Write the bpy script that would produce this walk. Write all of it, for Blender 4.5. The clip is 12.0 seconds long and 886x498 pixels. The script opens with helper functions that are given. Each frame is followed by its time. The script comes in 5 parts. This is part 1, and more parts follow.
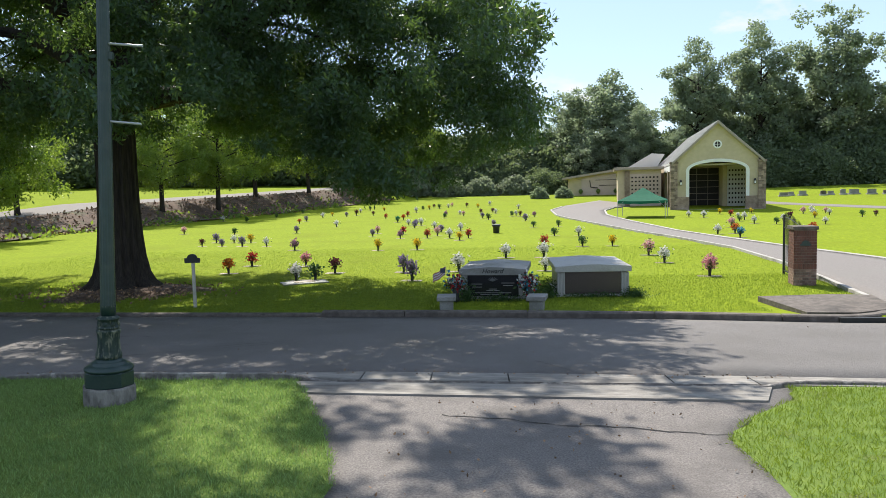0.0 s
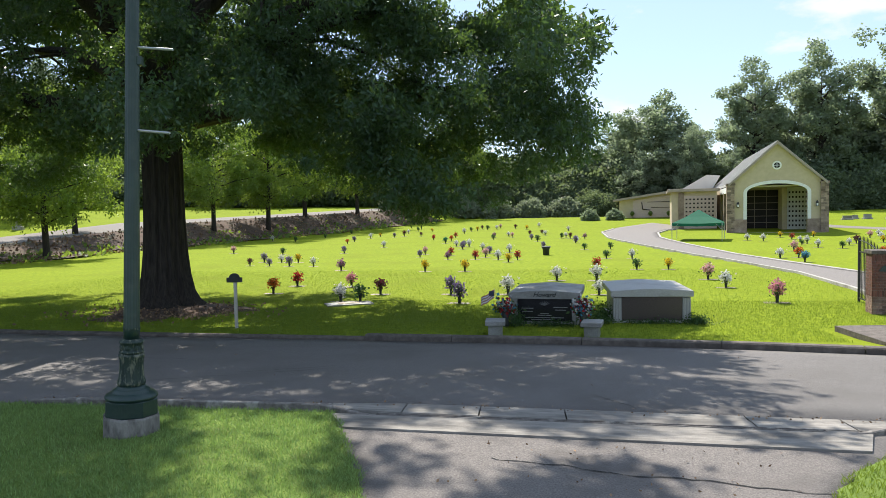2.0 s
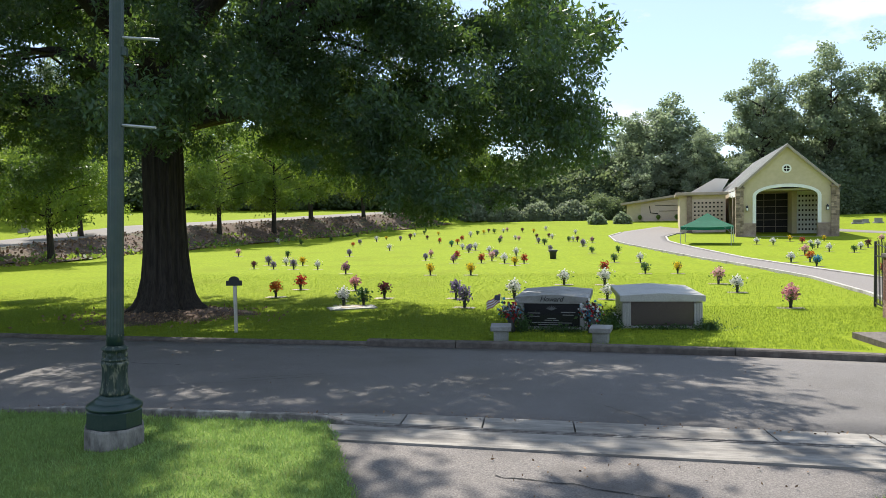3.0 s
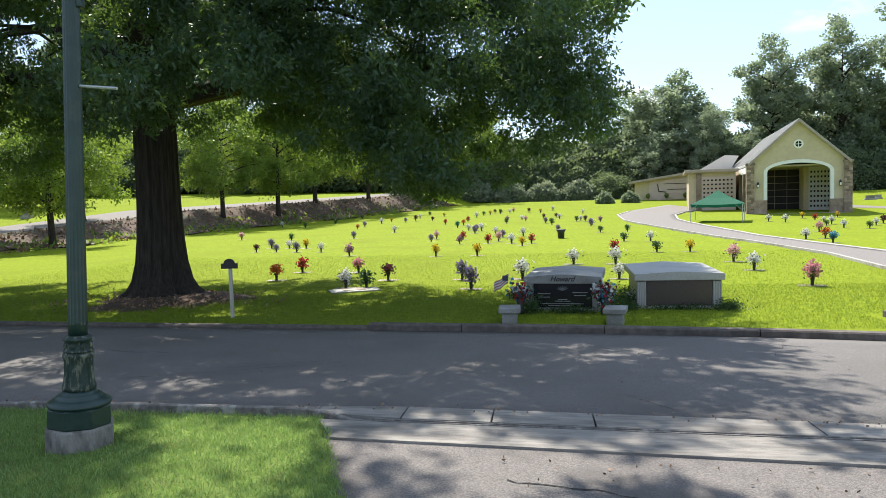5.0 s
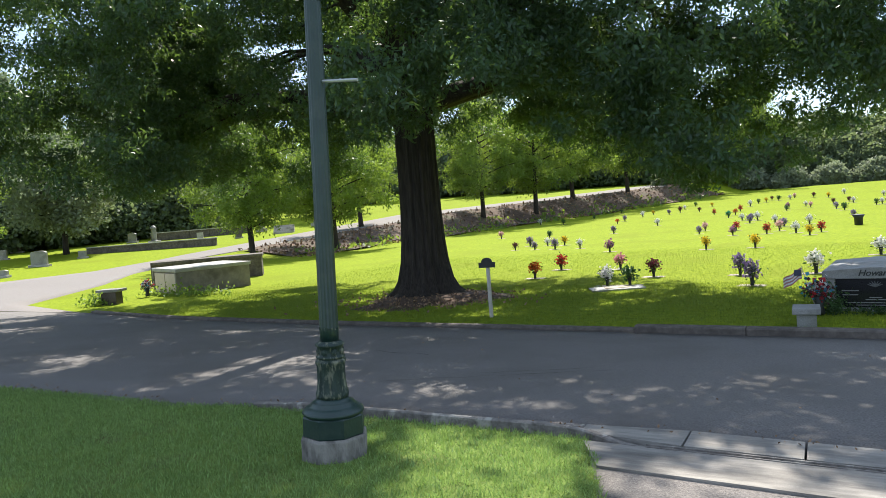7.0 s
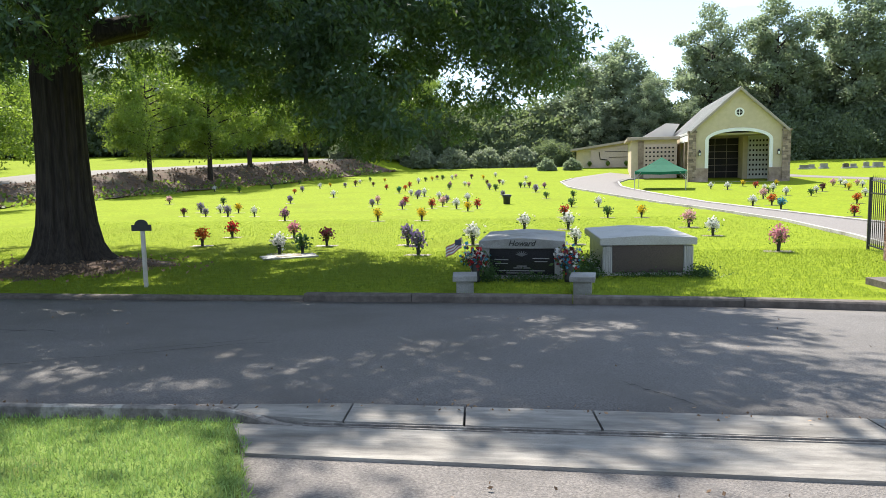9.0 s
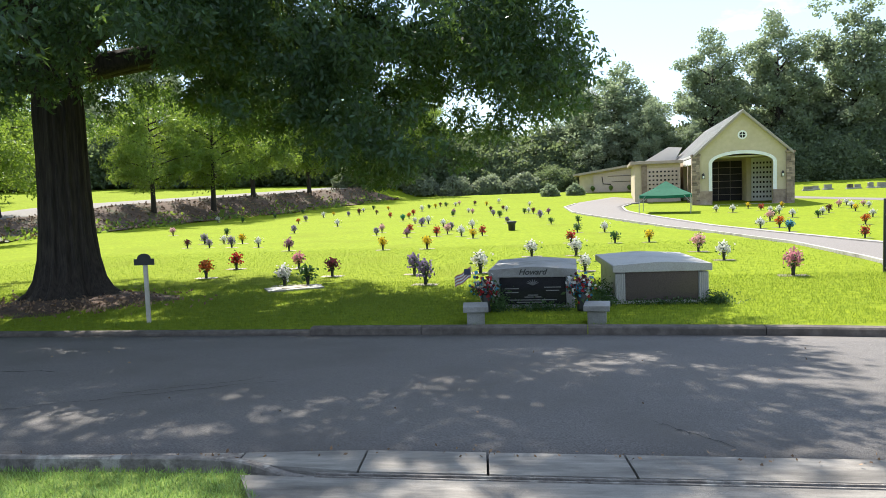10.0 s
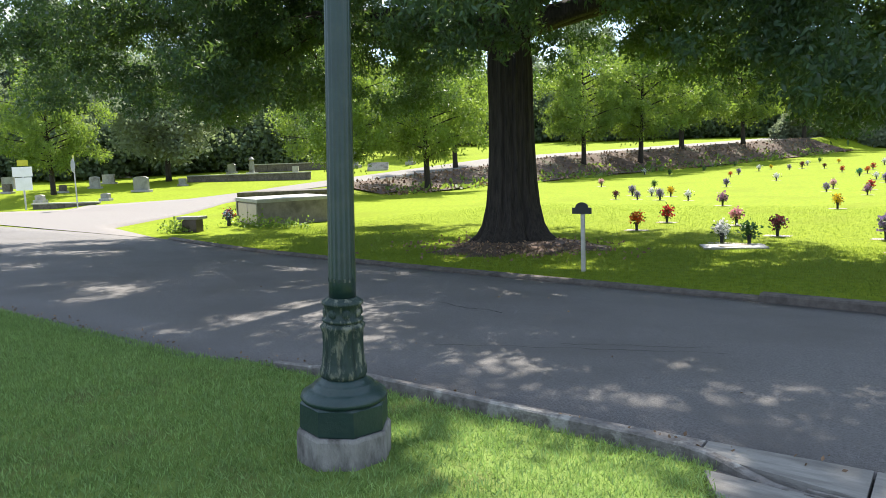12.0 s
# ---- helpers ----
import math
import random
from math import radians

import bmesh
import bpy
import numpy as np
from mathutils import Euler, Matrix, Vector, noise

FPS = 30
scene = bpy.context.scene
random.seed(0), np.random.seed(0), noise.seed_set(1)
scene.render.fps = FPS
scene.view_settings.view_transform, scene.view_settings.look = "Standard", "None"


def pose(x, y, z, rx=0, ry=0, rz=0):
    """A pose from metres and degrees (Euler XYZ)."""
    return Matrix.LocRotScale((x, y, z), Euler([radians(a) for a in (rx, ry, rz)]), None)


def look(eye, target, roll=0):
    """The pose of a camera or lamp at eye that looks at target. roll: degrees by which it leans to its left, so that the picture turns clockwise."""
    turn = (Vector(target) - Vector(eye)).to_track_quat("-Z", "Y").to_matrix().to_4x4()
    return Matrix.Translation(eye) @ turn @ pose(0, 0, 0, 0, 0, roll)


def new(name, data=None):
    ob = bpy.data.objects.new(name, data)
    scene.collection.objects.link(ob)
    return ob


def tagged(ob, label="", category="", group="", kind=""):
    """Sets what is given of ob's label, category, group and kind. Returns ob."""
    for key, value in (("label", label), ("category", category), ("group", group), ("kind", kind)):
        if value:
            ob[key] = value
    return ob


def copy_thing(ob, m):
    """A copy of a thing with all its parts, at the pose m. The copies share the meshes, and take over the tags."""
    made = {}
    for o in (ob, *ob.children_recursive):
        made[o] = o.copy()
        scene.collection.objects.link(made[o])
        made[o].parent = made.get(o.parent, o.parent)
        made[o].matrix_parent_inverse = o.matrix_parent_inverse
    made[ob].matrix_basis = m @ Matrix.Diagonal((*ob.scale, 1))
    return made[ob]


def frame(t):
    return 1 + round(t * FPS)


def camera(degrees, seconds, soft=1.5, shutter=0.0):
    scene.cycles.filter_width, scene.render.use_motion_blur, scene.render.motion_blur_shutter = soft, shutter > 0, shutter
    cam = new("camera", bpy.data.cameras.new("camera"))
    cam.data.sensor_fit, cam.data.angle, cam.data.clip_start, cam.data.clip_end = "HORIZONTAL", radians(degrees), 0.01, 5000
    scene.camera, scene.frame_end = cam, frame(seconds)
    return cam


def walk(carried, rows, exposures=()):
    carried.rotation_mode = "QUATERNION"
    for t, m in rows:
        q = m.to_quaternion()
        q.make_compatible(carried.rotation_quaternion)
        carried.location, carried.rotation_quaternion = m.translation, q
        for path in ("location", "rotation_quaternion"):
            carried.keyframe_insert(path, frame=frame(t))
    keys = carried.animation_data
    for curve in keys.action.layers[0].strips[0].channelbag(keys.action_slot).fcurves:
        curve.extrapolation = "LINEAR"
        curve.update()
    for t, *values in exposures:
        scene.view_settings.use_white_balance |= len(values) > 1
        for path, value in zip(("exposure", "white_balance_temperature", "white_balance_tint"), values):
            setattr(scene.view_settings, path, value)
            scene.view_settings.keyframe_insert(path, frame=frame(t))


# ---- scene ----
cam = camera(62.6, 12.0, 0.6)
PATH = [
    (0, (0.58, -0.515, 1.775), (0.376, 1.468, 1.614), -1.4),
    (0.5, (0.528, -0.375, 1.774), (0.276, 1.603, 1.62), -1.6),
    (1, (0.524, -0.193, 1.748), (0.233, 1.781, 1.608), -1.5),
    (1.5, (0.537, -0.035, 1.725), (0.221, 1.937, 1.606), -1.4),
    (2, (0.491, 0.101, 1.725), (0.158, 2.07, 1.626), -1.1),
    (2.5, (0.464, 0.252, 1.711), (0.119, 2.221, 1.627), -0.9),
    (3, (0.473, 0.446, 1.697), (0.122, 2.413, 1.608), -1.0),
    (4.8, (0.382, 1.033, 1.614), (0.035, 2.998, 1.472), -1.7),
    (5, (0.386, 1.09, 1.609), (0.017, 3.051, 1.471), -1.7),
    (5.5, (0.32, 1.251, 1.59), (-0.123, 3.198, 1.474), -1.5),
    (6, (0.223, 1.39, 1.583), (-0.42, 3.282, 1.489), -2.9),
    (6.5, (0.15, 1.57, 1.573), (-0.81, 3.321, 1.473), -3.9),
    (6.7, (0.143, 1.656, 1.566), (-0.898, 3.361, 1.464), -4.7),
    (8.3, (0.029, 2.253, 1.451), (-0.592, 4.143, 1.253), -2.5),
    (8.5, (0.044, 2.275, 1.434), (-0.478, 4.194, 1.223), -2.0),
    (9, (0.03, 2.423, 1.399), (-0.176, 4.399, 1.17), -1.1),
    (9.5, (-0.035, 2.542, 1.424), (-0.05, 4.533, 1.237), -1.0),
    (10, (-0.077, 2.662, 1.422), (-0.291, 4.645, 1.266), -2.0),
    (10.5, (-0.098, 2.813, 1.392), (-0.577, 4.746, 1.209), -1.9),
    (11, (-0.216, 2.952, 1.378), (-0.901, 4.817, 1.15), -1.3),
    (11.5, (-0.374, 3.048, 1.366), (-1.317, 4.794, 1.12), -1.5),
    (12, (-0.555, 3.184, 1.365), (-1.793, 4.736, 1.122), -2.1),
]
walk(cam, [(r[0], look(r[1], r[2], r[3])) for r in PATH], [(0, 1.1), (3.2, 1.2), (5.5, 1.32), (8.5, 1.5), (10.5, 1.5), (12, 1.75)])

# ---- light ----
SUN_AZ, SUN_EL = 22.0, 50.0   # degrees to the left of +y, and above the horizon
world = bpy.data.worlds.new("sky")
scene.world = world
world.use_nodes = True
wn, wl = world.node_tree.nodes, world.node_tree.links
wn.clear()
w_out = wn.new("ShaderNodeOutputWorld")
w_bg = wn.new("ShaderNodeBackground")
w_sky = wn.new("ShaderNodeTexSky")
w_sky.sky_type = "NISHITA"
w_sky.sun_disc = False
w_sky.sun_elevation = radians(SUN_EL)
w_sky.sun_rotation = radians(-SUN_AZ)
w_sky.air_density, w_sky.dust_density, w_sky.ozone_density = 1.0, 0.15, 2.5
w_co = wn.new("ShaderNodeTexCoord")
w_map = wn.new("ShaderNodeMapping")
w_map.inputs["Scale"].default_value = (1.0, 1.0, 2.4)
w_map.inputs["Location"].default_value = (0.35, 0.1, 0.0)
w_noise = wn.new("ShaderNodeTexNoise")
w_noise.inputs["Scale"].default_value = 5.2
w_noise.inputs["Detail"].default_value = 9
w_noise.inputs["Roughness"].default_value = 0.58
w_ramp = wn.new("ShaderNodeValToRGB")
w_ramp.color_ramp.elements[0].position = 0.55
w_ramp.color_ramp.elements[1].position = 0.66
w_mix = wn.new("ShaderNodeMix")
w_mix.data_type = "RGBA"
w_mix.inputs["B"].default_value = (3.1, 3.15, 3.25, 1)
wl.new(w_co.outputs["Generated"], w_map.inputs["Vector"])
wl.new(w_map.outputs["Vector"], w_noise.inputs["Vector"])
wl.new(w_noise.outputs["Fac"], w_ramp.inputs["Fac"])
wl.new(w_ramp.outputs["Color"], w_mix.inputs["Factor"])
# summer haze evens out the clear sky
w_haze = wn.new("ShaderNodeMix")
w_haze.data_type = "RGBA"
w_haze.inputs["Factor"].default_value = 0.72
w_haze.inputs["B"].default_value = (1.66, 2.06, 2.68, 1)
wl.new(w_sky.outputs["Color"], w_haze.inputs["A"])
wl.new(w_haze.outputs["Result"], w_mix.inputs["A"])
wl.new(w_mix.outputs["Result"], w_bg.inputs["Color"])
wl.new(w_bg.outputs["Background"], w_out.inputs["Surface"])
w_bg.inputs["Strength"].default_value = 0.15
sun_data = bpy.data.lights.new("sun", "SUN")
sun_data.energy = 3.9
sun_data.angle = radians(0.55)
sun_data.color = (1.0, 0.95, 0.86)
sun = new("sun", sun_data)
s_dir = Vector((-math.sin(radians(SUN_AZ)) * math.cos(radians(SUN_EL)), math.cos(radians(SUN_AZ)) * math.cos(radians(SUN_EL)), math.sin(radians(SUN_EL))))
sun.matrix_world = look(s_dir * 60, (0, 0, 0))

# ---- materials ----


def mat(name, c1, c2, scale=6.0, rough=0.8, bump=0.2, bump_scale=40.0, metal=0.0, stain=None, stain_scale=0.7, stain_at=(0.5, 0.68), rand=0.0, spec=0.5, island=0.0, translucent=None, stretch=(1, 1, 1), coat=0.0):
    """Two colours mixed by noise, a second larger stain, fine relief, and random variation per object or island."""
    m = bpy.data.materials.new(name)
    m.use_nodes = True
    n, l = m.node_tree.nodes, m.node_tree.links
    b = n["Principled BSDF"]
    co = n.new("ShaderNodeTexCoord")
    geo = n.new("ShaderNodeNewGeometry")
    mp = n.new("ShaderNodeMapping")
    mp.inputs["Scale"].default_value = stretch
    l.new(geo.outputs["Position"], mp.inputs["Vector"])

    def noise_tex(s, detail=6):
        t = n.new("ShaderNodeTexNoise")
        t.inputs["Scale"].default_value = s
        t.inputs["Detail"].default_value = detail
        t.inputs["Roughness"].default_value = 0.6
        l.new(mp.outputs["Vector"], t.inputs["Vector"])
        return t

    def mix(fac, a, bb):
        x = n.new("ShaderNodeMix")
        x.data_type = "RGBA"
        l.new(fac, x.inputs["Factor"])
        for s, v in (("A", a), ("B", bb)):
            if isinstance(v, tuple):
                x.inputs[s].default_value = (*v, 1)
            else:
                l.new(v, x.inputs[s])
        return x.outputs["Result"]

    def ramp(src, lo, hi):
        r = n.new("ShaderNodeValToRGB")
        r.color_ramp.elements[0].position, r.color_ramp.elements[1].position = lo, hi
        l.new(src, r.inputs["Fac"])
        return r.outputs["Color"]

    col = mix(ramp(noise_tex(scale).outputs["Fac"], 0.35, 0.65), c1, c2)
    if stain:
        col = mix(ramp(noise_tex(stain_scale, 8).outputs["Fac"], *stain_at), col, stain)
    if rand or island:
        hsv = n.new("ShaderNodeHueSaturation")
        src = n.new("ShaderNodeObjectInfo").outputs["Random"] if rand else geo.outputs["Random Per Island"]
        mr = n.new("ShaderNodeMapRange")
        k = rand or island
        mr.inputs["To Min"].default_value, mr.inputs["To Max"].default_value = 1 - k, 1 + k
        l.new(src, mr.inputs["Value"])
        l.new(mr.outputs["Result"], hsv.inputs["Value"])
        l.new(col, hsv.inputs["Color"])
        col = hsv.outputs["Color"]
    l.new(col, b.inputs["Base Color"])
    b.inputs["Roughness"].default_value = rough
    b.inputs["Metallic"].default_value = metal
    b.inputs["Specular IOR Level"].default_value = spec
    b.inputs["Coat Weight"].default_value = coat
    if bump:
        bp = n.new("ShaderNodeBump")
        bp.inputs["Strength"].default_value = bump
        bp.inputs["Distance"].default_value = 0.02
        l.new(noise_tex(bump_scale, 4).outputs["Fac"], bp.inputs["Height"])
        l.new(bp.outputs["Normal"], b.inputs["Normal"])
    if translucent:
        tr = n.new("ShaderNodeBsdfTranslucent")
        tm = mix(noise_tex(scale).outputs["Fac"], translucent, tuple(0.75 * v for v in translucent))
        l.new(tm, tr.inputs["Color"])
        ms = n.new("ShaderNodeMixShader")
        ms.inputs["Fac"].default_value = 0.42
        l.new(b.outputs["BSDF"], ms.inputs[1])
        l.new(tr.outputs["BSDF"], ms.inputs[2])
        l.new(ms.outputs["Shader"], n["Material Output"].inputs["Surface"])
    return m


M_LAWN = mat("lawn_soil_and_turf", (0.14, 0.195, 0.012), (0.24, 0.295, 0.017), 7.0, 0.9, 0.8, 45, stain=(0.17, 0.21, 0.014), stain_scale=0.35, spec=0.06)
# lawn colour toned down and cooled to stand for tree shade; brown stain is wear
M_TURF = mat("shade_toned_turf", (0.115, 0.175, 0.042), (0.165, 0.225, 0.055), 5.0, 0.9, 0.6, 70, stain=(0.13, 0.125, 0.05), stain_scale=1.3, stain_at=(0.56, 0.74), spec=0.06)
# one grass in two tints: bluish and lifted for shade, yellow for sun
M_BLADE = mat("shade_tinted_grass_blade", (0.19, 0.285, 0.1), (0.26, 0.37, 0.125), 2.0, 0.5, 0, island=0.6, translucent=(0.25, 0.38, 0.08), spec=0.35)
M_BLADE2 = mat("sun_tinted_grass_blade", (0.145, 0.205, 0.032), (0.2, 0.265, 0.042), 2.0, 0.6, 0, island=0.5, translucent=(0.26, 0.36, 0.03), spec=0.2)
M_ASPHALT = mat("asphalt", (0.105, 0.097, 0.092), (0.215, 0.197, 0.186), 75, 0.85, 0.8, 130, stain=(0.13, 0.118, 0.108), stain_scale=0.8, stain_at=(0.45, 0.7))
M_DRIVE = mat("worn_driveway_asphalt", (0.14, 0.125, 0.115), (0.27, 0.24, 0.22), 70, 0.9, 0.9, 110, stain=(0.13, 0.115, 0.105), stain_scale=1.1)
M_CONC = mat("weathered_concrete", (0.33, 0.31, 0.28), (0.42, 0.40, 0.37), 14, 0.85, 0.35, 90, stain=(0.2, 0.18, 0.16), stain_scale=1.7)
M_KERB = mat("dark_weathered_kerb", (0.09, 0.074, 0.063), (0.16, 0.135, 0.115), 9, 0.9, 0.5, 80, stain=(0.06, 0.05, 0.043), stain_scale=2.0)
M_PATH = mat("pale_drive_asphalt", (0.15, 0.134, 0.124), (0.21, 0.188, 0.174), 30, 0.9, 0.3, 120, stain=(0.18, 0.165, 0.15))
M_BARK = mat("oak_bark", (0.015, 0.012, 0.01), (0.05, 0.039, 0.031), 6, 0.95, 1.0, 11, stretch=(4, 4, 0.35))
M_LEAF = mat("oak_leaf", (0.032, 0.066, 0.044), (0.055, 0.1, 0.06), 1.2, 0.42, 0, island=0.5, translucent=(0.15, 0.25, 0.04), spec=0.45)
M_LEAF2 = mat("light_leaf", (0.08, 0.135, 0.035), (0.13, 0.195, 0.05), 0.8, 0.55, 0, island=0.35, translucent=(0.36, 0.5, 0.06), spec=0.35)
# distance haze is put into this leaf colour: paler and bluer
M_LEAF3 = mat("hazed_far_leaf", (0.145, 0.18, 0.125), (0.19, 0.23, 0.155), 0.3, 0.6, 0, island=0.35, translucent=(0.36, 0.45, 0.25), spec=0.3)
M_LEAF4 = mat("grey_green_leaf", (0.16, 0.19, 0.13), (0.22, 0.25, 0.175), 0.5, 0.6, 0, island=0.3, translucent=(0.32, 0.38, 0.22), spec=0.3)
# colour carries the shade under the woods, lifted a little for haze
M_LEAF5 = mat("shade_painted_shrub_leaf", (0.085, 0.12, 0.07), (0.125, 0.165, 0.095), 0.5, 0.6, 0, island=0.35, translucent=(0.24, 0.31, 0.12), spec=0.3)
M_GREEN = mat("dark_green_paint", (0.006, 0.024, 0.022), (0.011, 0.034, 0.03), 7, 0.42, 0.15, 60, stain=(0.022, 0.04, 0.034), stain_scale=9, coat=0.15)
M_GREENW = mat("flaking_green_paint", (0.007, 0.022, 0.019), (0.02, 0.038, 0.03), 12, 0.6, 0.5, 60, stain=(0.15, 0.155, 0.115), stain_scale=30, stain_at=(0.5, 0.62), stretch=(1, 1, 0.4))
M_GRANITE = mat("weathered_grey_granite", (0.2, 0.195, 0.185), (0.29, 0.28, 0.265), 60, 0.55, 0.12, 150, stain=(0.14, 0.13, 0.115), stain_scale=2.2, stain_at=(0.44, 0.66))
M_GRANITE2 = mat("pale_grey_granite", (0.3, 0.29, 0.27), (0.4, 0.385, 0.36), 60, 0.5, 0.12, 150, stain=(0.25, 0.235, 0.21), stain_scale=2.0)
M_BLACKG = mat("polished_black_granite", (0.012, 0.012, 0.014), (0.022, 0.022, 0.025), 80, 0.12, 0, spec=0.5)
M_BROWNG = mat("polished_brown_granite", (0.055, 0.042, 0.04), (0.085, 0.066, 0.06), 60, 0.2, 0.02)
M_BRICK = mat("red_brick", (0.12, 0.048, 0.036), (0.175, 0.07, 0.052), 9, 0.9, 0.5, 90, rand=0.3, stain=(0.12, 0.06, 0.05), stain_scale=5)
M_STONEB = mat("pale_patched_brick", (0.18, 0.1, 0.08), (0.3, 0.2, 0.16), 12, 0.9, 0.5, 80, rand=0.4)
M_MORTAR = mat("mortar", (0.25, 0.2, 0.17), (0.32, 0.27, 0.23), 20, 0.95, 0.4, 90)
M_STUCCO = mat("cream_stucco", (0.5, 0.42, 0.28), (0.56, 0.47, 0.32), 3, 0.9, 0.2, 60, stain=(0.46, 0.38, 0.25), stain_scale=0.5)
M_TRIM = mat("white_painted_trim", (0.74, 0.74, 0.7), (0.8, 0.8, 0.77), 3, 0.6, 0.1)
M_STONE = mat("rubble_stone", (0.19, 0.135, 0.1), (0.34, 0.26, 0.2), 2.5, 0.9, 0.4, 30, rand=0.45)
M_ROOF = mat("grey_metal_roof", (0.52, 0.5, 0.46), (0.58, 0.56, 0.52), 0.6, 0.5, 0.05, 20)
M_FASCIA = mat("taupe_fascia", (0.3, 0.25, 0.2), (0.36, 0.3, 0.25), 2, 0.7, 0.1)
M_NICHE = mat("pinkish_granite_front", (0.5, 0.39, 0.33), (0.56, 0.44, 0.38), 8, 0.4, 0.05)
M_DARK = mat("dark_crypt_front", (0.014, 0.012, 0.013), (0.024, 0.02, 0.021), 4, 0.6, 0.02, spec=0.2)
M_SOFFIT = mat("pale_soffit", (0.45, 0.4, 0.33), (0.5, 0.45, 0.38), 2, 0.8, 0.05)
M_TENT = mat("green_canvas", (0.008, 0.16, 0.085), (0.012, 0.2, 0.105), 5, 0.8, 0.15, 30, translucent=(0.01, 0.22, 0.11))
M_STEEL = mat("galvanised_steel", (0.4, 0.41, 0.42), (0.5, 0.5, 0.5), 12, 0.45, 0.05, metal=0.7)
M_IRON = mat("black_iron", (0.012, 0.012, 0.014), (0.02, 0.02, 0.022), 20, 0.5, 0.1)
M_BLACK = mat("black_plastic", (0.012, 0.014, 0.013), (0.02, 0.022, 0.02), 9, 0.5, 0.1)
M_WOODP = mat("pale_weathered_post", (0.4, 0.37, 0.32), (0.5, 0.47, 0.42), 8, 0.85, 0.3, 40)
M_STRAW = mat("pine_straw_bank", (0.06, 0.038, 0.027), (0.13, 0.082, 0.057), 3, 0.95, 0.8, 14, stain=(0.06, 0.07, 0.03), stain_scale=0.6)
M_FOOT = mat("streaked_footing_concrete", (0.18, 0.165, 0.15), (0.28, 0.26, 0.24), 11, 0.9, 0.5, 70, stain=(0.075, 0.066, 0.06), stain_scale=8, stain_at=(0.46, 0.64), stretch=(1, 1, 0.45))
M_KERB2 = mat("flaking_mottled_kerb", (0.12, 0.105, 0.095), (0.24, 0.215, 0.195), 16, 0.9, 0.6, 60, stain=(0.36, 0.335, 0.3), stain_scale=7, stain_at=(0.54, 0.64))
M_LITTER = mat("dry_leaf_litter", (0.16, 0.09, 0.05), (0.3, 0.2, 0.12), 9, 0.9, 0, island=0.5)
M_MULCH = mat("bare_soil_and_roots", (0.055, 0.034, 0.023), (0.13, 0.078, 0.05), 7, 0.95, 0.9, 25, stain=(0.12, 0.07, 0.05), stain_scale=2.6)

# ---- builders ----


def part(name, bm, material, parent=None, label="", smooth=False):
    me = bpy.data.meshes.new(name)
    bm.to_mesh(me)
    bm.free()
    return part_me(name, me, material, parent, label, smooth)


def part_me(name, me, material, parent=None, label="", smooth=False):
    if smooth:
        me.polygons.foreach_set("use_smooth", [True] * len(me.polygons))
    me.materials.append(material)
    ob = new(name, me)
    if parent:
        ob.parent = parent
    if label:
        ob["label"] = label
    return ob


def thing(name, x, y, z, rz=0.0, label="", category="", group="", kind=""):
    ob = new(name)
    ob.empty_display_size = 0.1
    ob.matrix_basis = pose(x, y, z, 0, 0, rz)
    return tagged(ob, label, category, group, kind)


def box(bm, x0, x1, y0, y1, z0, z1, bevel=0.0):
    r = bmesh.ops.create_cube(bm, size=1, matrix=Matrix.LocRotScale(((x0 + x1) / 2, (y0 + y1) / 2, (z0 + z1) / 2), None, (x1 - x0, y1 - y0, z1 - z0)))
    if bevel:
        es = list({e for v in r["verts"] for e in v.link_edges})
        bmesh.ops.bevel(bm, geom=es, offset=bevel, segments=2, affect="EDGES", profile=0.6)
    return bm


def bx(*a, bevel=0.0):
    return box(bmesh.new(), *a, bevel=bevel)


def lathe(bm, profile, n=24, wave=None, cx=0.0, cy=0.0):
    """Turn a profile of (radius, height) about z. wave(angle, z) scales the radius."""
    rings = []
    for r, z in profile:
        ring = []
        for i in range(n):
            a = 2 * math.pi * i / n
            k = wave(a, z) if wave else 1.0
            ring.append(bm.verts.new((cx + r * k * math.cos(a), cy + r * k * math.sin(a), z)))
        rings.append(ring)
    for a, b in zip(rings, rings[1:]):
        for i in range(n):
            bm.faces.new((a[i], a[(i + 1) % n], b[(i + 1) % n], b[i]))
    bm.faces.new(rings[-1])
    bm.faces.new(rings[0][::-1])
    return bm


def tube(bm, pts, radii, n=8):
    """A tapered tube along points."""
    rings = []
    for i, p in enumerate(pts):
        p = Vector(p)
        d = (Vector(pts[min(i + 1, len(pts) - 1)]) - Vector(pts[max(i - 1, 0)])).normalized()
        q = d.to_track_quat("Z", "Y")
        r = radii[i]
        rings.append([bm.verts.new(p + q @ Vector((r * math.cos(2 * math.pi * k / n), r * math.sin(2 * math.pi * k / n), 0))) for k in range(n)])
    for a, b in zip(rings, rings[1:]):
        for k in range(n):
            bm.faces.new((a[k], a[(k + 1) % n], b[(k + 1) % n], b[k]))
    bm.faces.new(rings[-1])
    bm.faces.new(rings[0][::-1])
    return bm


def prism(bm, poly, y0, y1):
    """An outline of (x, z) drawn out from y0 to y1."""
    a = [bm.verts.new((x, y0, z)) for x, z in poly]
    b = [bm.verts.new((x, y1, z)) for x, z in poly]
    n = len(poly)
    bm.faces.new(a)
    bm.faces.new(b[::-1])
    for i in range(n):
        bm.faces.new((a[i], b[i], b[(i + 1) % n], a[(i + 1) % n]))
    bmesh.ops.recalc_face_normals(bm, faces=bm.faces[:])
    return bm


def sheet(name, v, f, material, parent=None, smooth=False):
    me = bpy.data.meshes.new(name)
    me.from_pydata(v, [], f)
    me.update()
    return part_me(name, me, material, parent, "", smooth)


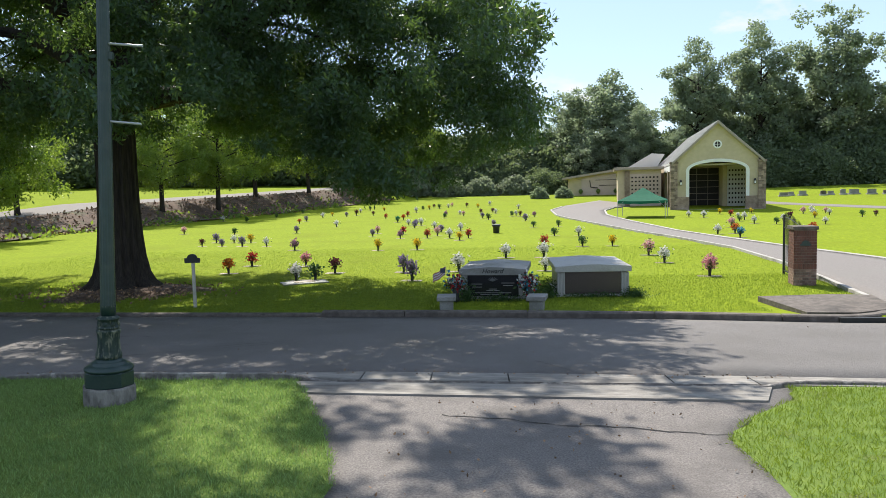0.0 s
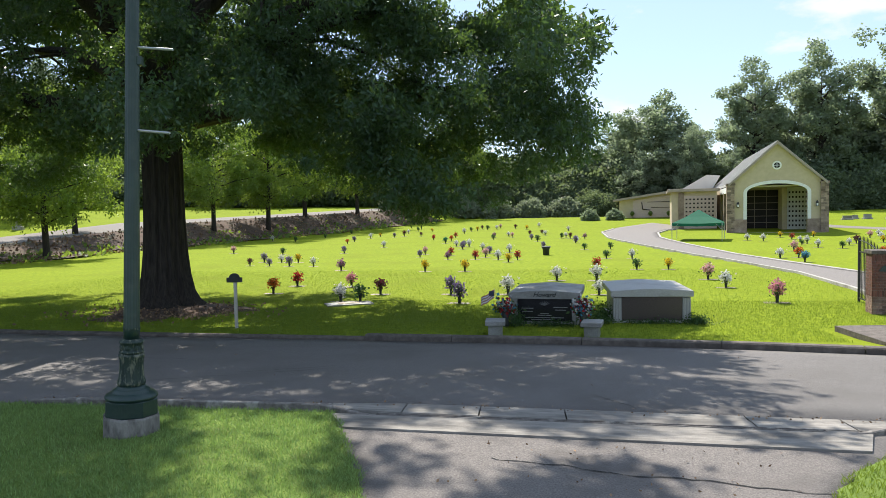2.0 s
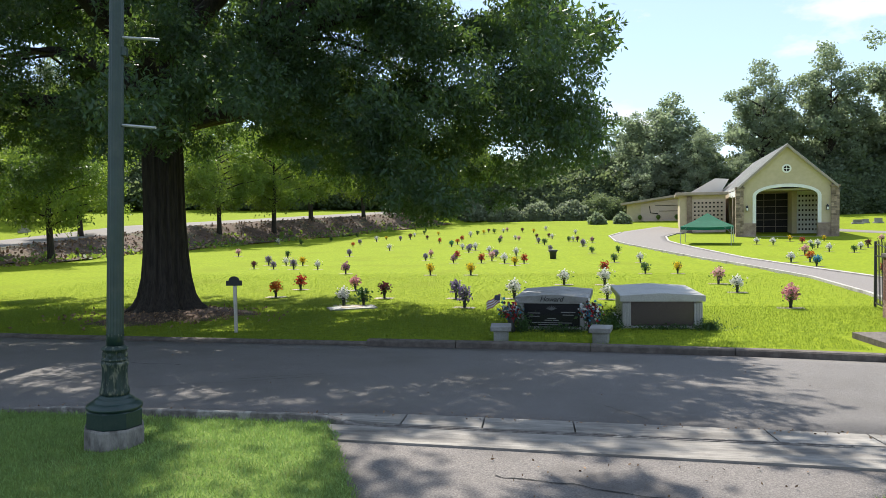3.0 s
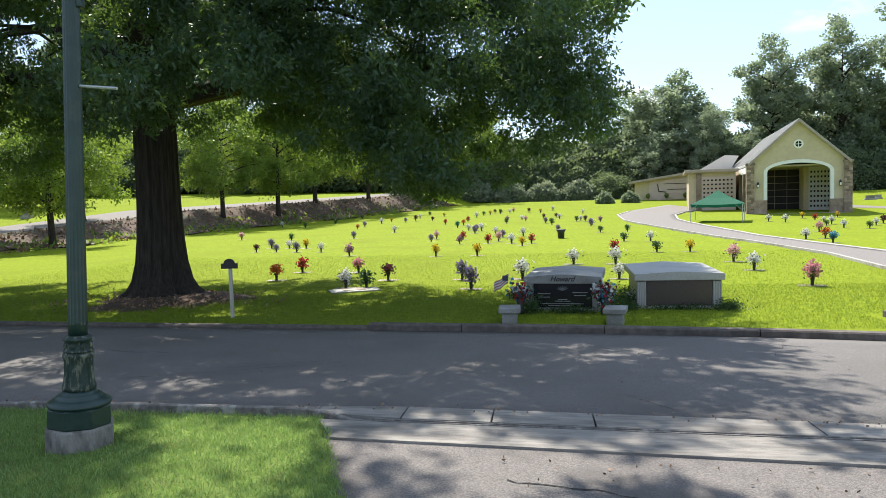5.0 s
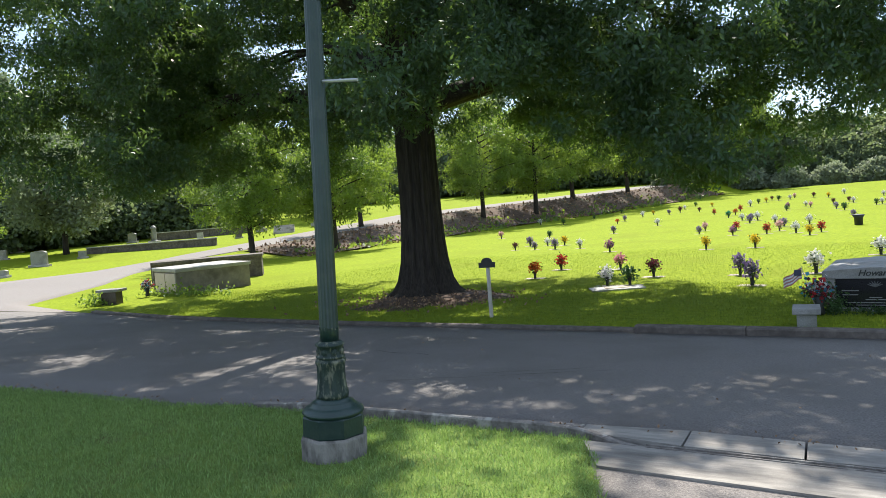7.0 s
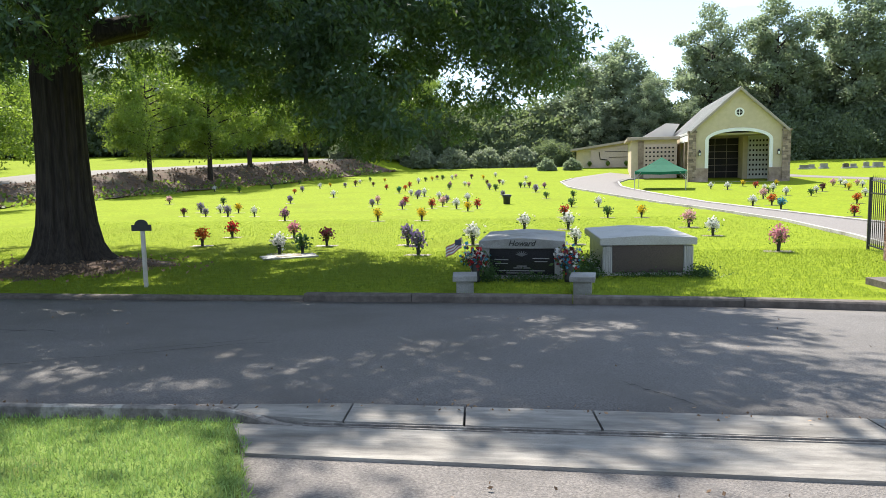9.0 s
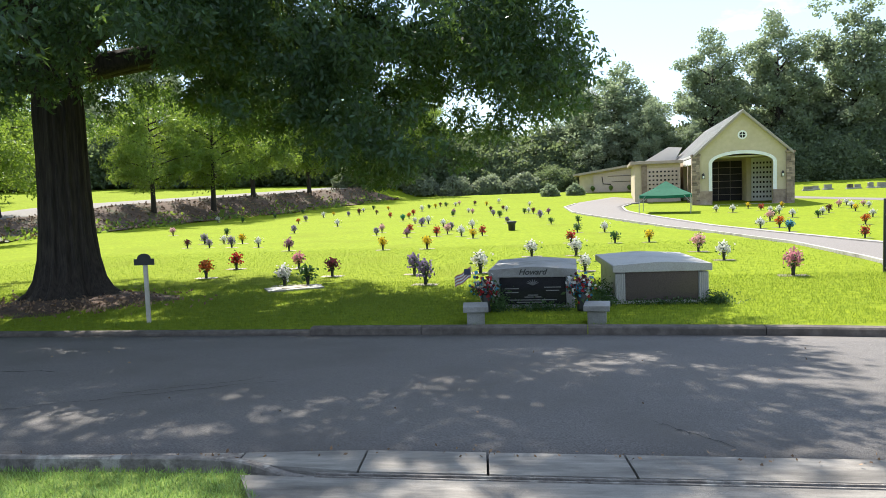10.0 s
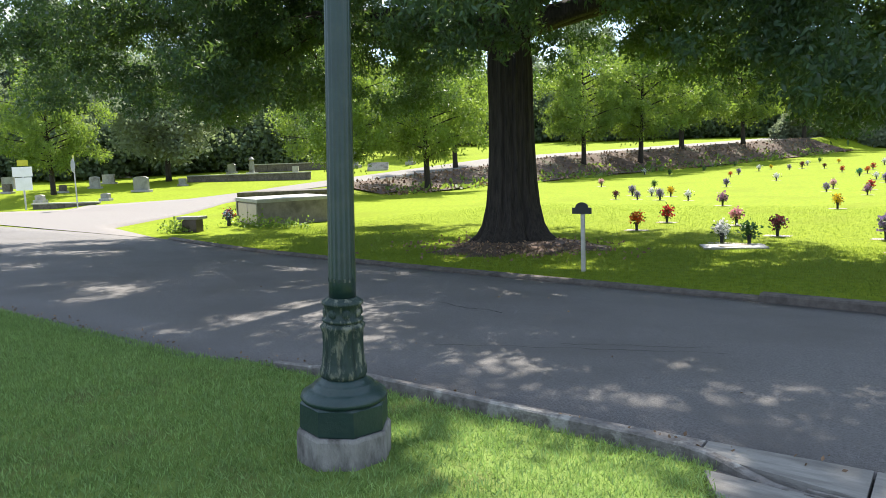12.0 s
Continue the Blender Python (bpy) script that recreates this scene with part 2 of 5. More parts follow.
def leaves_mesh(name, centres, size, aspect, droop, rng, per=1):
    """Folded leaf blades at the given centres, hanging by droop."""
    c = np.repeat(np.asarray(centres, float), per, axis=0)
    n = len(c)
    d = rng.normal(size=(n, 3))
    d[:, 2] -= droop
    d /= np.linalg.norm(d, axis=1)[:, None]
    s = np.cross(d, rng.normal(size=(n, 3)))
    s /= np.linalg.norm(s, axis=1)[:, None]
    ln = size * rng.uniform(0.7, 1.3, n)[:, None]
    wd = ln * aspect
    if per > 1:
        c = c + rng.normal(size=(n, 3)) * size * 0.9
    v = np.empty((n, 4, 3))
    v[:, 0] = c
    v[:, 1] = c + d * ln * 0.45 + s * wd
    v[:, 2] = c + d * ln
    v[:, 3] = c + d * ln * 0.45 - s * wd
    me = bpy.data.meshes.new(name)
    me.vertices.add(n * 4)
    me.vertices.foreach_set("co", v.ravel())
    me.loops.add(n * 4)
    me.loops.foreach_set("vertex_index", np.arange(n * 4))
    me.polygons.add(n)
    me.polygons.foreach_set("loop_start", np.arange(n) * 4)
    me.update(calc_edges=True)
    return me


# ---- ground ----
FAR_X, FAR_Y = [-60, -17.8, -13.3, -9, -2.5, 0, 3.2, 5, 20, 60], [14.0, 13.3, 12.6, 12.25, 11.97, 11.85, 11.55, 11.25, 10.0, 7.0]
NEAR_X, NEAR_Y = [-60, -9, -5.4, -4.4, -1.95, -1.3, 3.1, 60], [6.6, 6.25, 6.3, 6.6, 6.64, 6.74, 6.55, 2.5]
YS = [-60, -6, -1, 2.0, 5.5, 12.4, 20, 36, 50, 65, 85, 110, 200]
ZS = [1.2, 0.25, 0.1, 0.0, -0.02, -0.40, -0.42, -0.5, -0.35, 0.0, 0.9, 1.2, 4.0]
HR_Y, HR_X, HR_Z = [10, 19, 30, 42, 55, 70, 90, 130], [-25, -32, -36, -36, -33, -27, -18, 0], [-0.42, -0.42, -0.1, 0.4, 1.25, 1.7, 2.4, 3.5]


def far_edge(x):
    return float(np.interp(x, FAR_X, FAR_Y))


def near_edge(x):
    return float(np.interp(x, NEAR_X, NEAR_Y))


def sstep(a, b, x):
    t = min(1.0, max(0.0, (x - a) / (b - a)))
    return t * t * (3 - 2 * t)


def land(x, y):
    """The lie of the land, without roads cut in."""
    z = float(np.interp(y, YS, ZS))
    if y > 20 and x < 5:
        xr, hr = float(np.interp(y, HR_Y, HR_X)), float(np.interp(y, HR_Y, HR_Z))
        k = 1 - sstep(xr + 3.3, xr + 8.2, x)
        z += (hr + max(0.0, xr - x) * 0.035 - z) * k
    if x > 12 and y > 62:
        z += 0.012 * (x - 12) * sstep(62, 80, y)
    return z


def road_z(x, y):
    a, b = near_edge(x), far_edge(x)
    t = min(1.0, max(0.0, (y - a) / (b - a)))
    return -0.075 + t * (-0.345 + 0.03 * sstep(14, 20, -x)) + 0.05 * math.sin(math.pi * t)


ACC_L = [(6.1, 10.9), (6.75, 12.0), (7.0, 13.4), (7.4, 16.5), (7.75, 20), (7.95, 25), (7.2, 32), (6.05, 38.6), (4.7, 46), (3.5, 53), (3.4, 60), (4.9, 66.5), (8.7, 73)]
ACC_R = [(13.6, 10.3), (12.6, 11.2), (11.2, 14), (10.8, 17.5), (10.5, 20.5), (9.7, 25), (9.0, 30), (8.3, 36), (7.4, 45), (6.9, 52.5), (7.4, 58), (8.8, 62.5), (11.5, 65.5)]


def acc(y):
    return float(np.interp(y, [p[1] for p in ACC_L], [p[0] for p in ACC_L])), float(np.interp(y, [p[1] for p in ACC_R], [p[0] for p in ACC_R]))


DRV_L = [(-1.62, 6.42), (-1.42, 5.95), (-1.2, 5.4), (-0.88, 4.7), (-0.6, 3.75), (-0.6, 1.0), (-0.8, -3), (-1.2, -14)]
DRV_R = [(3.05, 6.28), (2.8, 5.6), (2.3, 5.1), (2.05, 4.7), (2.14, 3.85), (2.3, 1.0), (2.5, -3), (2.8, -14)]


def ground_z(x, y):
    """The ground sheet: the land, sunk under roads and paving."""
    z = land(x, y)
    if near_edge(x) - 0.02 < y < far_edge(x) + (0.12 if x > -17.5 else 0.02):
        return road_z(x, y) - 0.2
    if y <= near_edge(x) + 0.05:
        if -4.6 < x < 12 and y > (6.46 if x < -1.5 else 6.2):
            return -0.3
        dl = float(np.interp(-y, [-p[1] for p in DRV_L], [p[0] for p in DRV_L]))
        dr = float(np.interp(-y, [-p[1] for p in DRV_R], [p[0] for p in DRV_R]))
        if dl + 0.02 < x < dr - 0.02:
            return z - (0.25 if y > 5.2 else 0.07)
        return z
    if 10.5 < y < 71:
        a, b = acc(y)
        if a < x < b:
            return z - 0.15
    return z


def axis(spans):
    out = []
    for a, b, s in spans:
        out += list(np.arange(a, b, s))
    return out + [spans[-1][1]]


GX = axis([(-900, -200, 70), (-200, -60, 10), (-60, -14, 1.6), (-14, -6, 0.22), (-6, 5, 0.11), (5, 14, 0.22), (14, 40, 1.5), (40, 200, 10), (200, 900, 70)])
GY = axis([(-600, -60, 60), (-60, -4, 4), (-4, 1, 0.22), (1, 7.2, 0.11), (7.2, 20, 0.22), (20, 110, 1.4), (110, 300, 12), (300, 1500, 100)])
gv = [(x, y, ground_z(x, y)) for y in GY for x in GX]
nx = len(GX)
gf = [(j * nx + i, j * nx + i + 1, (j + 1) * nx + i + 1, (j + 1) * nx + i) for j in range(len(GY) - 1) for i in range(nx - 1)]
ground = tagged(sheet("ground", gv, gf, M_LAWN, None, True), "bright mown green lawn rolling gently to the trees", "lawn", kind="structure")

# the near side of the road has tree shade put into its turf colour
ground.data.materials.append(M_TURF)
ground.data.polygons.foreach_set("material_index", [1 if GY[j] < 9 else 0 for j in range(len(GY) - 1) for i in range(nx - 1)])


def strip(name, left, right, lift, material, label, category, zf, cuts=8, step=0.6):
    """A paved strip between two edge lines."""
    def along(line):
        pts = [Vector((*p, 0)) for p in line]
        return pts
    L, R = along(left), along(right)
    v, f = [], []
    rows = 0
    for i in range(len(L) - 1):
        n = max(1, int(max((L[i + 1] - L[i]).length, (R[i + 1] - R[i]).length) / step))
        for k in range(n + (1 if i == len(L) - 2 else 0)):
            a, b = L[i].lerp(L[i + 1], k / n), R[i].lerp(R[i + 1], k / n)
            for c in [0] + list(range(cuts + 1)) + [cuts]:
                p = a.lerp(b, c / cuts)
                v.append((p.x, p.y, zf(p.x, p.y) + lift))
            for e in (-1, -cuts - 3):
                v[e] = (v[e][0], v[e][1], v[e][2] - 0.2)
            rows += 1
    w = cuts + 3
    for j in range(rows - 1):
        for c in range(cuts + 2):
            f.append((j * w + c, j * w + c + 1, (j + 1) * w + c + 1, (j + 1) * w + c))
    return tagged(sheet(name, v, f, material, None, True), label, category, kind="structure")


xs = axis([(-60, -20, 2), (-20, 8, 0.5), (8, 60, 3)])
road = strip("road", [(x, near_edge(x) - 0.05) for x in xs], [(x, far_edge(x) + 0.05) for x in xs], 0.0, M_ASPHALT, "dark grey asphalt cemetery road dappled with shade", "road", road_z)
HRL = [(-44, 14.5), (-39.8, 17.7), (-36.3, 20.3), (-35, 25), (-36.8, 32), (-38, 42), (-36, 55), (-30, 70), (-21, 90), (-3, 130)]
HRR = [(-17.8, 13.2), (-22.9, 14.6), (-25.7, 18.3), (-29.9, 23.7), (-33, 30), (-33, 42), (-30, 55), (-24, 70), (-15, 90), (3, 130)]
side_road = strip("road_side", HRL, HRR, 0.025, M_PATH, "pale sunlit asphalt road climbing along the bank", "road", land, 8, 1.0)
access = strip("road_access", ACC_L, ACC_R, 0.03, M_PATH, "pale grey asphalt drive curving to the chapel", "driveway", lambda x, y: land(x, y) if y > 12.5 else road_z(x, min(y, far_edge(x))) + (land(x, 12.5) - road_z(x, far_edge(x))) * sstep(far_edge(x), 12.5, y))


def drive_z(x, y):
    """The drive: level with the turf, a finger lower."""
    return land(x, y) - 0.014


M_CONC2 = mat("pale_apron_concrete", (0.22, 0.2, 0.18), (0.35, 0.325, 0.29), 12, 0.88, 0.5, 120, stain=(0.13, 0.118, 0.105), stain_scale=2.6, stain_at=(0.44, 0.72), rand=0.1, stretch=(0.4, 1.7, 1))
driveway = strip("driveway", DRV_L, DRV_R, 0.0, M_DRIVE, "worn coarse asphalt driveway with cracks and patches", "driveway", drive_z, 16, 0.25)


def sweep(name, line, profile, material, label, zf, parent=None):
    """A kerb profile of (across, up) swept along a line; across is to the left of the way."""
    bm = bmesh.new()
    rows = []
    for i, p in enumerate(line):
        a, b = line[max(i - 1, 0)], line[min(i + 1, len(line) - 1)]
        d = Vector((b[0] - a[0], b[1] - a[1])).normalized()
        s = Vector((-d.y, d.x))
        z = zf(*p)
        rows.append([bm.verts.new((p[0] + s.x * u, p[1] + s.y * u, z + h)) for u, h in profile])
    for a, b in zip(rows, rows[1:]):
        for k in range(len(profile) - 1):
            bm.faces.new((a[k], b[k], b[k + 1], a[k + 1]))
    bm.faces.new(rows[0])
    bm.faces.new(rows[-1][::-1])
    bmesh.ops.recalc_face_normals(bm, faces=bm.faces[:])
    return tagged(part(name, bm, material, parent), label, "kerb", kind="structure")


def pts_on(fn, x0, x1, n):
    return [(x0 + (x1 - x0) * i / n, fn(x0 + (x1 - x0) * i / n)) for i in range(n + 1)]


def arc_join(a, b, c, n=6):
    """A curve from a to c drawn towards b."""
    out = []
    for i in range(n + 1):
        t = i / n
        out.append(tuple((1 - t) ** 2 * a[k] + 2 * t * (1 - t) * b[k] + t * t * c[k] for k in (0, 1)))
    return out


# far kerb in lengths, with its corner sweeping into the drive
KERB = [(0.0, -0.12), (0.0, 0.085), (0.02, 0.105), (0.15, 0.108), (0.17, -0.12)]
far_z = lambda x, y: road_z(x, min(y, far_edge(x)))
cuts = [-2.9, -1.4, 0.72, 2.8, 4.7]
for a, b in zip(cuts, cuts[1:]):
    sweep("kerb_far", pts_on(far_edge, a + 0.006, b - 0.006, 6), KERB, M_KERB, "dark weathered concrete kerb along the far verge", far_z)
sweep("kerb_corner", [(4.71, far_edge(4.71))] + arc_join((5.2, 11.2), (6.6, 11.0), (6.95, 12.6), 10), KERB, M_KERB, "dark curved concrete kerb at the drive mouth", far_z)
sweep("kerb_low", pts_on(far_edge, -17.5, -2.9, 30), [(0.0, -0.12), (0.0, 0.035), (0.03, 0.055), (0.15, 0.06), (0.17, -0.12)], M_KERB, "low dark concrete kerb sunk in the turf", far_z)
low = [(0.0, -0.1), (0.0, 0.06), (0.02, 0.075), (0.12, 0.075), (0.13, -0.1)]
for nm, line in (("kerb_drive_left", ACC_L[1:-1]), ("kerb_drive_right", ACC_R[1:-1])):
    fine = [(a[0] + (b[0] - a[0]) * i / 6, a[1] + (b[1] - a[1]) * i / 6) for a, b in zip(line, line[1:]) for i in range(6)]
    if nm.endswith("right"):
        fine = fine[::-1]
    sweep(nm, fine, low, M_CONC, "low pale concrete edging of the chapel drive", land)

# near kerb, sinking into the gutter at the drive mouth
kz = lambda x, y: -0.03
near_line = [(-4.7, 6.42), (-4.3, 6.5)] + pts_on(lambda x: 6.53, -3.9, -2.0, 5) + [(-1.75, 6.51)]
NK = [(-0.035, -0.15), (-0.035, -0.004), (-0.025, 0.005), (0.015, 0.003), (0.03, -0.008), (0.04, -0.12)]
sweep("kerb_near", near_line, NK, M_KERB2, "worn pale concrete kerb edging the near lawn", kz)
nose = [(-1.75, 6.51), (-1.66, 6.5), (-1.55, 6.46), (-1.45, 6.41), (-1.33, 6.36), (-1.2, 6.33), (-1.05, 6.32), (-0.95, 6.32)]
sweep("kerb_nose", nose, NK, M_KERB2, "pale kerb end sweeping down into the gutter", lambda x, y: -0.032 - 0.036 * sstep(-1.8, -1.2, x))
nose_r = [(2.35, 6.12), (2.6, 6.12), (2.8, 6.17), (2.95, 6.25), (3.15, 6.28), (3.6, 6.26), (6.0, 6.1), (12, 5.6)]
sweep("kerb_nose_right", nose_r, NK, M_KERB2, "pale kerb end rising out of the gutter", lambda x, y: -0.03 - 0.038 * (1 - sstep(2.35, 3.1, x)))


def slab(name, quad, zf, material, parent, thick=0.06, n=6):
    """A paving slab with four given corners, its top following zf."""
    bm = bmesh.new()
    g = []
    for i in range(n + 1):
        row = []
        for k in range(n + 1):
            u, v = i / n, k / n
            x = (1 - v) * ((1 - u) * quad[0][0] + u * quad[1][0]) + v * ((1 - u) * quad[3][0] + u * quad[2][0])
            y = (1 - v) * ((1 - u) * quad[0][1] + u * quad[1][1]) + v * ((1 - u) * quad[3][1] + u * quad[2][1])
            row.append(bm.verts.new((x, y, zf(x, y))))
        g.append(row)
    for i in range(n):
        for k in range(n):
            bm.faces.new((g[i][k], g[i + 1][k], g[i + 1][k + 1], g[i][k + 1]))
    r = bmesh.ops.extrude_face_region(bm, geom=bm.faces[:])
    for v in [e for e in r["geom"] if isinstance(e, bmesh.types.BMVert)]:
        v.co.z -= thick
    bmesh.ops.recalc_face_normals(bm, faces=bm.faces[:])
    return part(name, bm, material, parent)


apron = tagged(thing("pavement", 0, 0, 0), "pale stained concrete apron and gutter with open joints", "pavement", kind="structure")
gut = lambda x: max(near_edge(x) - 0.34, 6.5) if x < -1.6 else near_edge(x) - 0.34
joints = [-4.6, -3.2, -1.7, -0.98, -0.28, 0.48, 2.0, 2.75, 4.2]
for a, b in zip(joints, joints[1:]):
    a2, b2 = a + 0.007, b - 0.007
    skew = 0.02
    slab("gutter_slab", [(a2, gut(a2)), (b2, gut(b2)), (b2 - skew, near_edge(b2) + 0.01), (a2 - skew, near_edge(a2) + 0.01)], lambda x, y: -0.052 - 0.012 * sstep(gut(x), near_edge(x), y), M_KERB2 if b < -1.6 else M_CONC2, apron)
back = lambda x: 5.78 - 0.06 * x
slab("apron_slab", [(-1.36, back(-1.36)), (2.62, back(2.62)), (2.85, gut(2.85) - 0.014), (-1.62, gut(-1.55) - 0.014)], lambda x, y: land(x, y) + 0.004, M_CONC2, apron, 0.06, 12)
for y0, y1, h in ((-0.036, -0.02, 0.01), (-0.075, -0.062, 0.006)):
    slab("gutter_lip", [(-1.2, gut(-1.2) + y0), (2.5, gut(2.5) + y0), (2.5, gut(2.5) + y1), (-1.2, gut(-1.2) + y1)], lambda x, y, h=h: land(x, y) + 0.004 + h, M_KERB2, apron, 0.03, 6)
tar = mat("black_crack", (0.02, 0.019, 0.018), (0.03, 0.028, 0.026), 20, 0.95, 0.3)


def crack(x0, y0, x1, y1, w, zf, n=26, seed=1):
    r = random.Random(seed)
    v, f = [], []
    off = 0.0
    for i in range(n + 1):
        t = i / n
        off = off * 0.8 + r.uniform(-0.03, 0.03)
        x, y = x0 + (x1 - x0) * t, y0 + (y1 - y0) * t + off
        h = w * r.uniform(0.4, 1.3) / 2
        v += [(x, y - h, zf(x, y - h) + 0.004), (x, y + h, zf(x, y + h) + 0.004)]
    f = [(2 * i, 2 * i + 2, 2 * i + 3, 2 * i + 1) for i in range(n)]
    return tagged(sheet("crack", v, f, tar), "dark open crack across the worn asphalt", "crack", kind="structure")


crack(-0.05, 5.18, 2.1, 4.72, 0.016, drive_z, 34, 2)
crack(0.74, 7.4, 1.1, 6.8, 0.014, road_z, 22, 4)
crack(-4.2, 7.6, -2.2, 8.7, 0.01, road_z, 24, 5)
crack(-2.4, 8.8, -3.4, 8.2, 0.01, road_z, 20, 6)
crack(-5.6, 9.4, -4.6, 9.2, 0.02, road_z, 14, 7)

# storm drain slab at the corner
dr = bmesh.new()
top = [(4.95, 13.25), (5.15, 11.5), (5.9, 11.45), (6.5, 11.75), (6.78, 12.3), (6.95, 13.3), (6.3, 13.45)]
va = [dr.verts.new((x, y, -0.45)) for x, y in top]
vb = [dr.verts.new((x, y, -0.305)) for x, y in top]
dr.faces.new(vb)
for i in range(len(top)):
    k = (i + 1) % len(top)
    dr.faces.new((va[i], va[k], vb[k], vb[i]))
bmesh.ops.recalc_face_normals(dr, faces=dr.faces[:])
drain = tagged(thing("storm_drain", 0, 0, 0), "broad brown-stained concrete storm drain cover at the kerb", "drain")
part("cover_slab", dr, M_KERB, drain)
# no hollow is cut: a black box gives the slot its inner dark
part("opening", bx(5.5, 6.25, 11.12, 11.2, -0.41, -0.335), M_BLACK, drain, "black block standing for the dark inside the drain slot").matrix_basis = pose(0.0, 0.0, 0.0)

LX, LY, LZ = -3.05, 5.5, -0.02


def lamp_post():
    t = thing("street_lamp", LX, LY, LZ, 0, "dark green fluted cast-iron lamp post on an octagonal concrete footing", "lamp post")
    t.matrix_basis = pose(LX, LY, LZ, 0, 2.4, 12)
    f = bmesh.new()
    part("footing", lathe(f, [(0.228, -0.12), (0.228, 0.135), (0.221, 0.15), (0.2, 0.152)], 8), M_FOOT, t, "stained octagonal concrete footing")
    part("base", lathe(bmesh.new(), [(0.203, 0.145), (0.212, 0.16), (0.21, 0.275), (0.2, 0.285)], 8), M_GREEN, t)
    up = lambda prof, k: [(r * k, 0.285 + (z - 0.285) * 0.85) for r, z in prof]
    part("base_moulding", lathe(bmesh.new(), up([(0.197, 0.284), (0.206, 0.3), (0.2, 0.318), (0.165, 0.345), (0.145, 0.352), (0.143, 0.37), (0.128, 0.378), (0.112, 0.392), (0.104, 0.41)], 1.0), 40), M_GREEN, t, smooth=True)
    leafy = lambda a, z: 1 + (0.15 * abs(math.cos(4 * a)) ** 0.7 - 0.07 + 0.025 * math.cos(24 * a)) * (1 if 0.405 < z < 0.64 else 0.2)
    part("acanthus_drum", lathe(bmesh.new(), up([(0.118, 0.405), (0.127, 0.425), (0.12, 0.45), (0.11, 0.48), (0.104, 0.54), (0.102, 0.6), (0.103, 0.66), (0.112, 0.69), (0.112, 0.702), (0.102, 0.715), (0.1, 0.72)], 0.86), 96, leafy), M_GREENW, t, "flaking green paint over ribbed leaf casting", True)
    part("collar", lathe(bmesh.new(), up([(0.098, 0.715), (0.112, 0.725), (0.112, 0.737), (0.1, 0.742), (0.1, 0.812), (0.112, 0.818), (0.112, 0.832), (0.1, 0.84), (0.088, 0.85), (0.072, 0.856)], 0.86), 40), M_GREENW, t, "worn moulded collar with faded ornament", True)
    for k in range(8):
        part("rosette", lathe(bmesh.new(), [(0.022, 0.0), (0.02, 0.006), (0.006, 0.009)], 8), M_GREENW, t).matrix_basis = pose(0, 0, 0.7, 0, 0, 45 * k) @ pose(0.085, 0, 0, 0, 90, 0)
    part("shaft", lathe(bmesh.new(), [(0.063, 0.765), (0.063, 0.86), (0.0625, 0.866), (0.052, 3.4), (0.045, 4.9)], 96, lambda a, z: 1 + (0.05 * abs(math.sin(8 * a)) ** 0.6 - 0.04 if z > 0.862 else 0)), M_GREEN, t, smooth=True)
    for k in range(16):
        part("bead", box(bmesh.new(), 0.06, 0.0655, -0.005, 0.005, 0.845, 0.861), M_GREENW, t).matrix_basis = pose(0, 0, 0, 0, 0, 22.5 * k)
    for z, r in ((2.46, 0.2), (3.12, 0.22)):
        part("banner_arm", tube(bmesh.new(), [(0.045, -0.01, z), (r + 0.12, -0.06, z - 0.02)], [0.011, 0.011], 8), M_STEEL, t, "thin bare metal banner arm")
    part("bracket", box(bmesh.new(), 0.045, 0.08, -0.03, 0.03, 2.98, 3.05, 0.006), M_GREEN, t)
    part("lantern", lathe(bmesh.new(), [(0.05, 4.88), (0.12, 4.92), (0.1, 4.98), (0.17, 5.05), (0.2, 5.3), (0.16, 5.5), (0.08, 5.6), (0.02, 5.75)], 24), M_GREEN, t)
    return t


lamp_post()


def sign_post():
    t = thing("plot_sign", -5.74, 13.1, -0.42, 8, "small black arched section sign on a pale post", "sign")
    part("post", bx(-0.028, 0.028, -0.028, 0.028, -0.1, 0.98, bevel=0.006), M_WOODP, t)
    prof = [(-0.15, 0.9), (0.15, 0.9), (0.15, 0.995), (0.1, 0.995)] + [(0.1 * math.cos(radians(a)), 1.0 + 0.075 * math.sin(radians(a))) for a in range(10, 171, 16)] + [(-0.1, 0.995), (-0.15, 0.995)]
    part("panel", prism(bmesh.new(), prof, -0.05, -0.03), M_BLACK, t, "matt black panel with an arched top")


sign_post()

# ---- the old oak ----
OX, OY = -8.8, 15.9


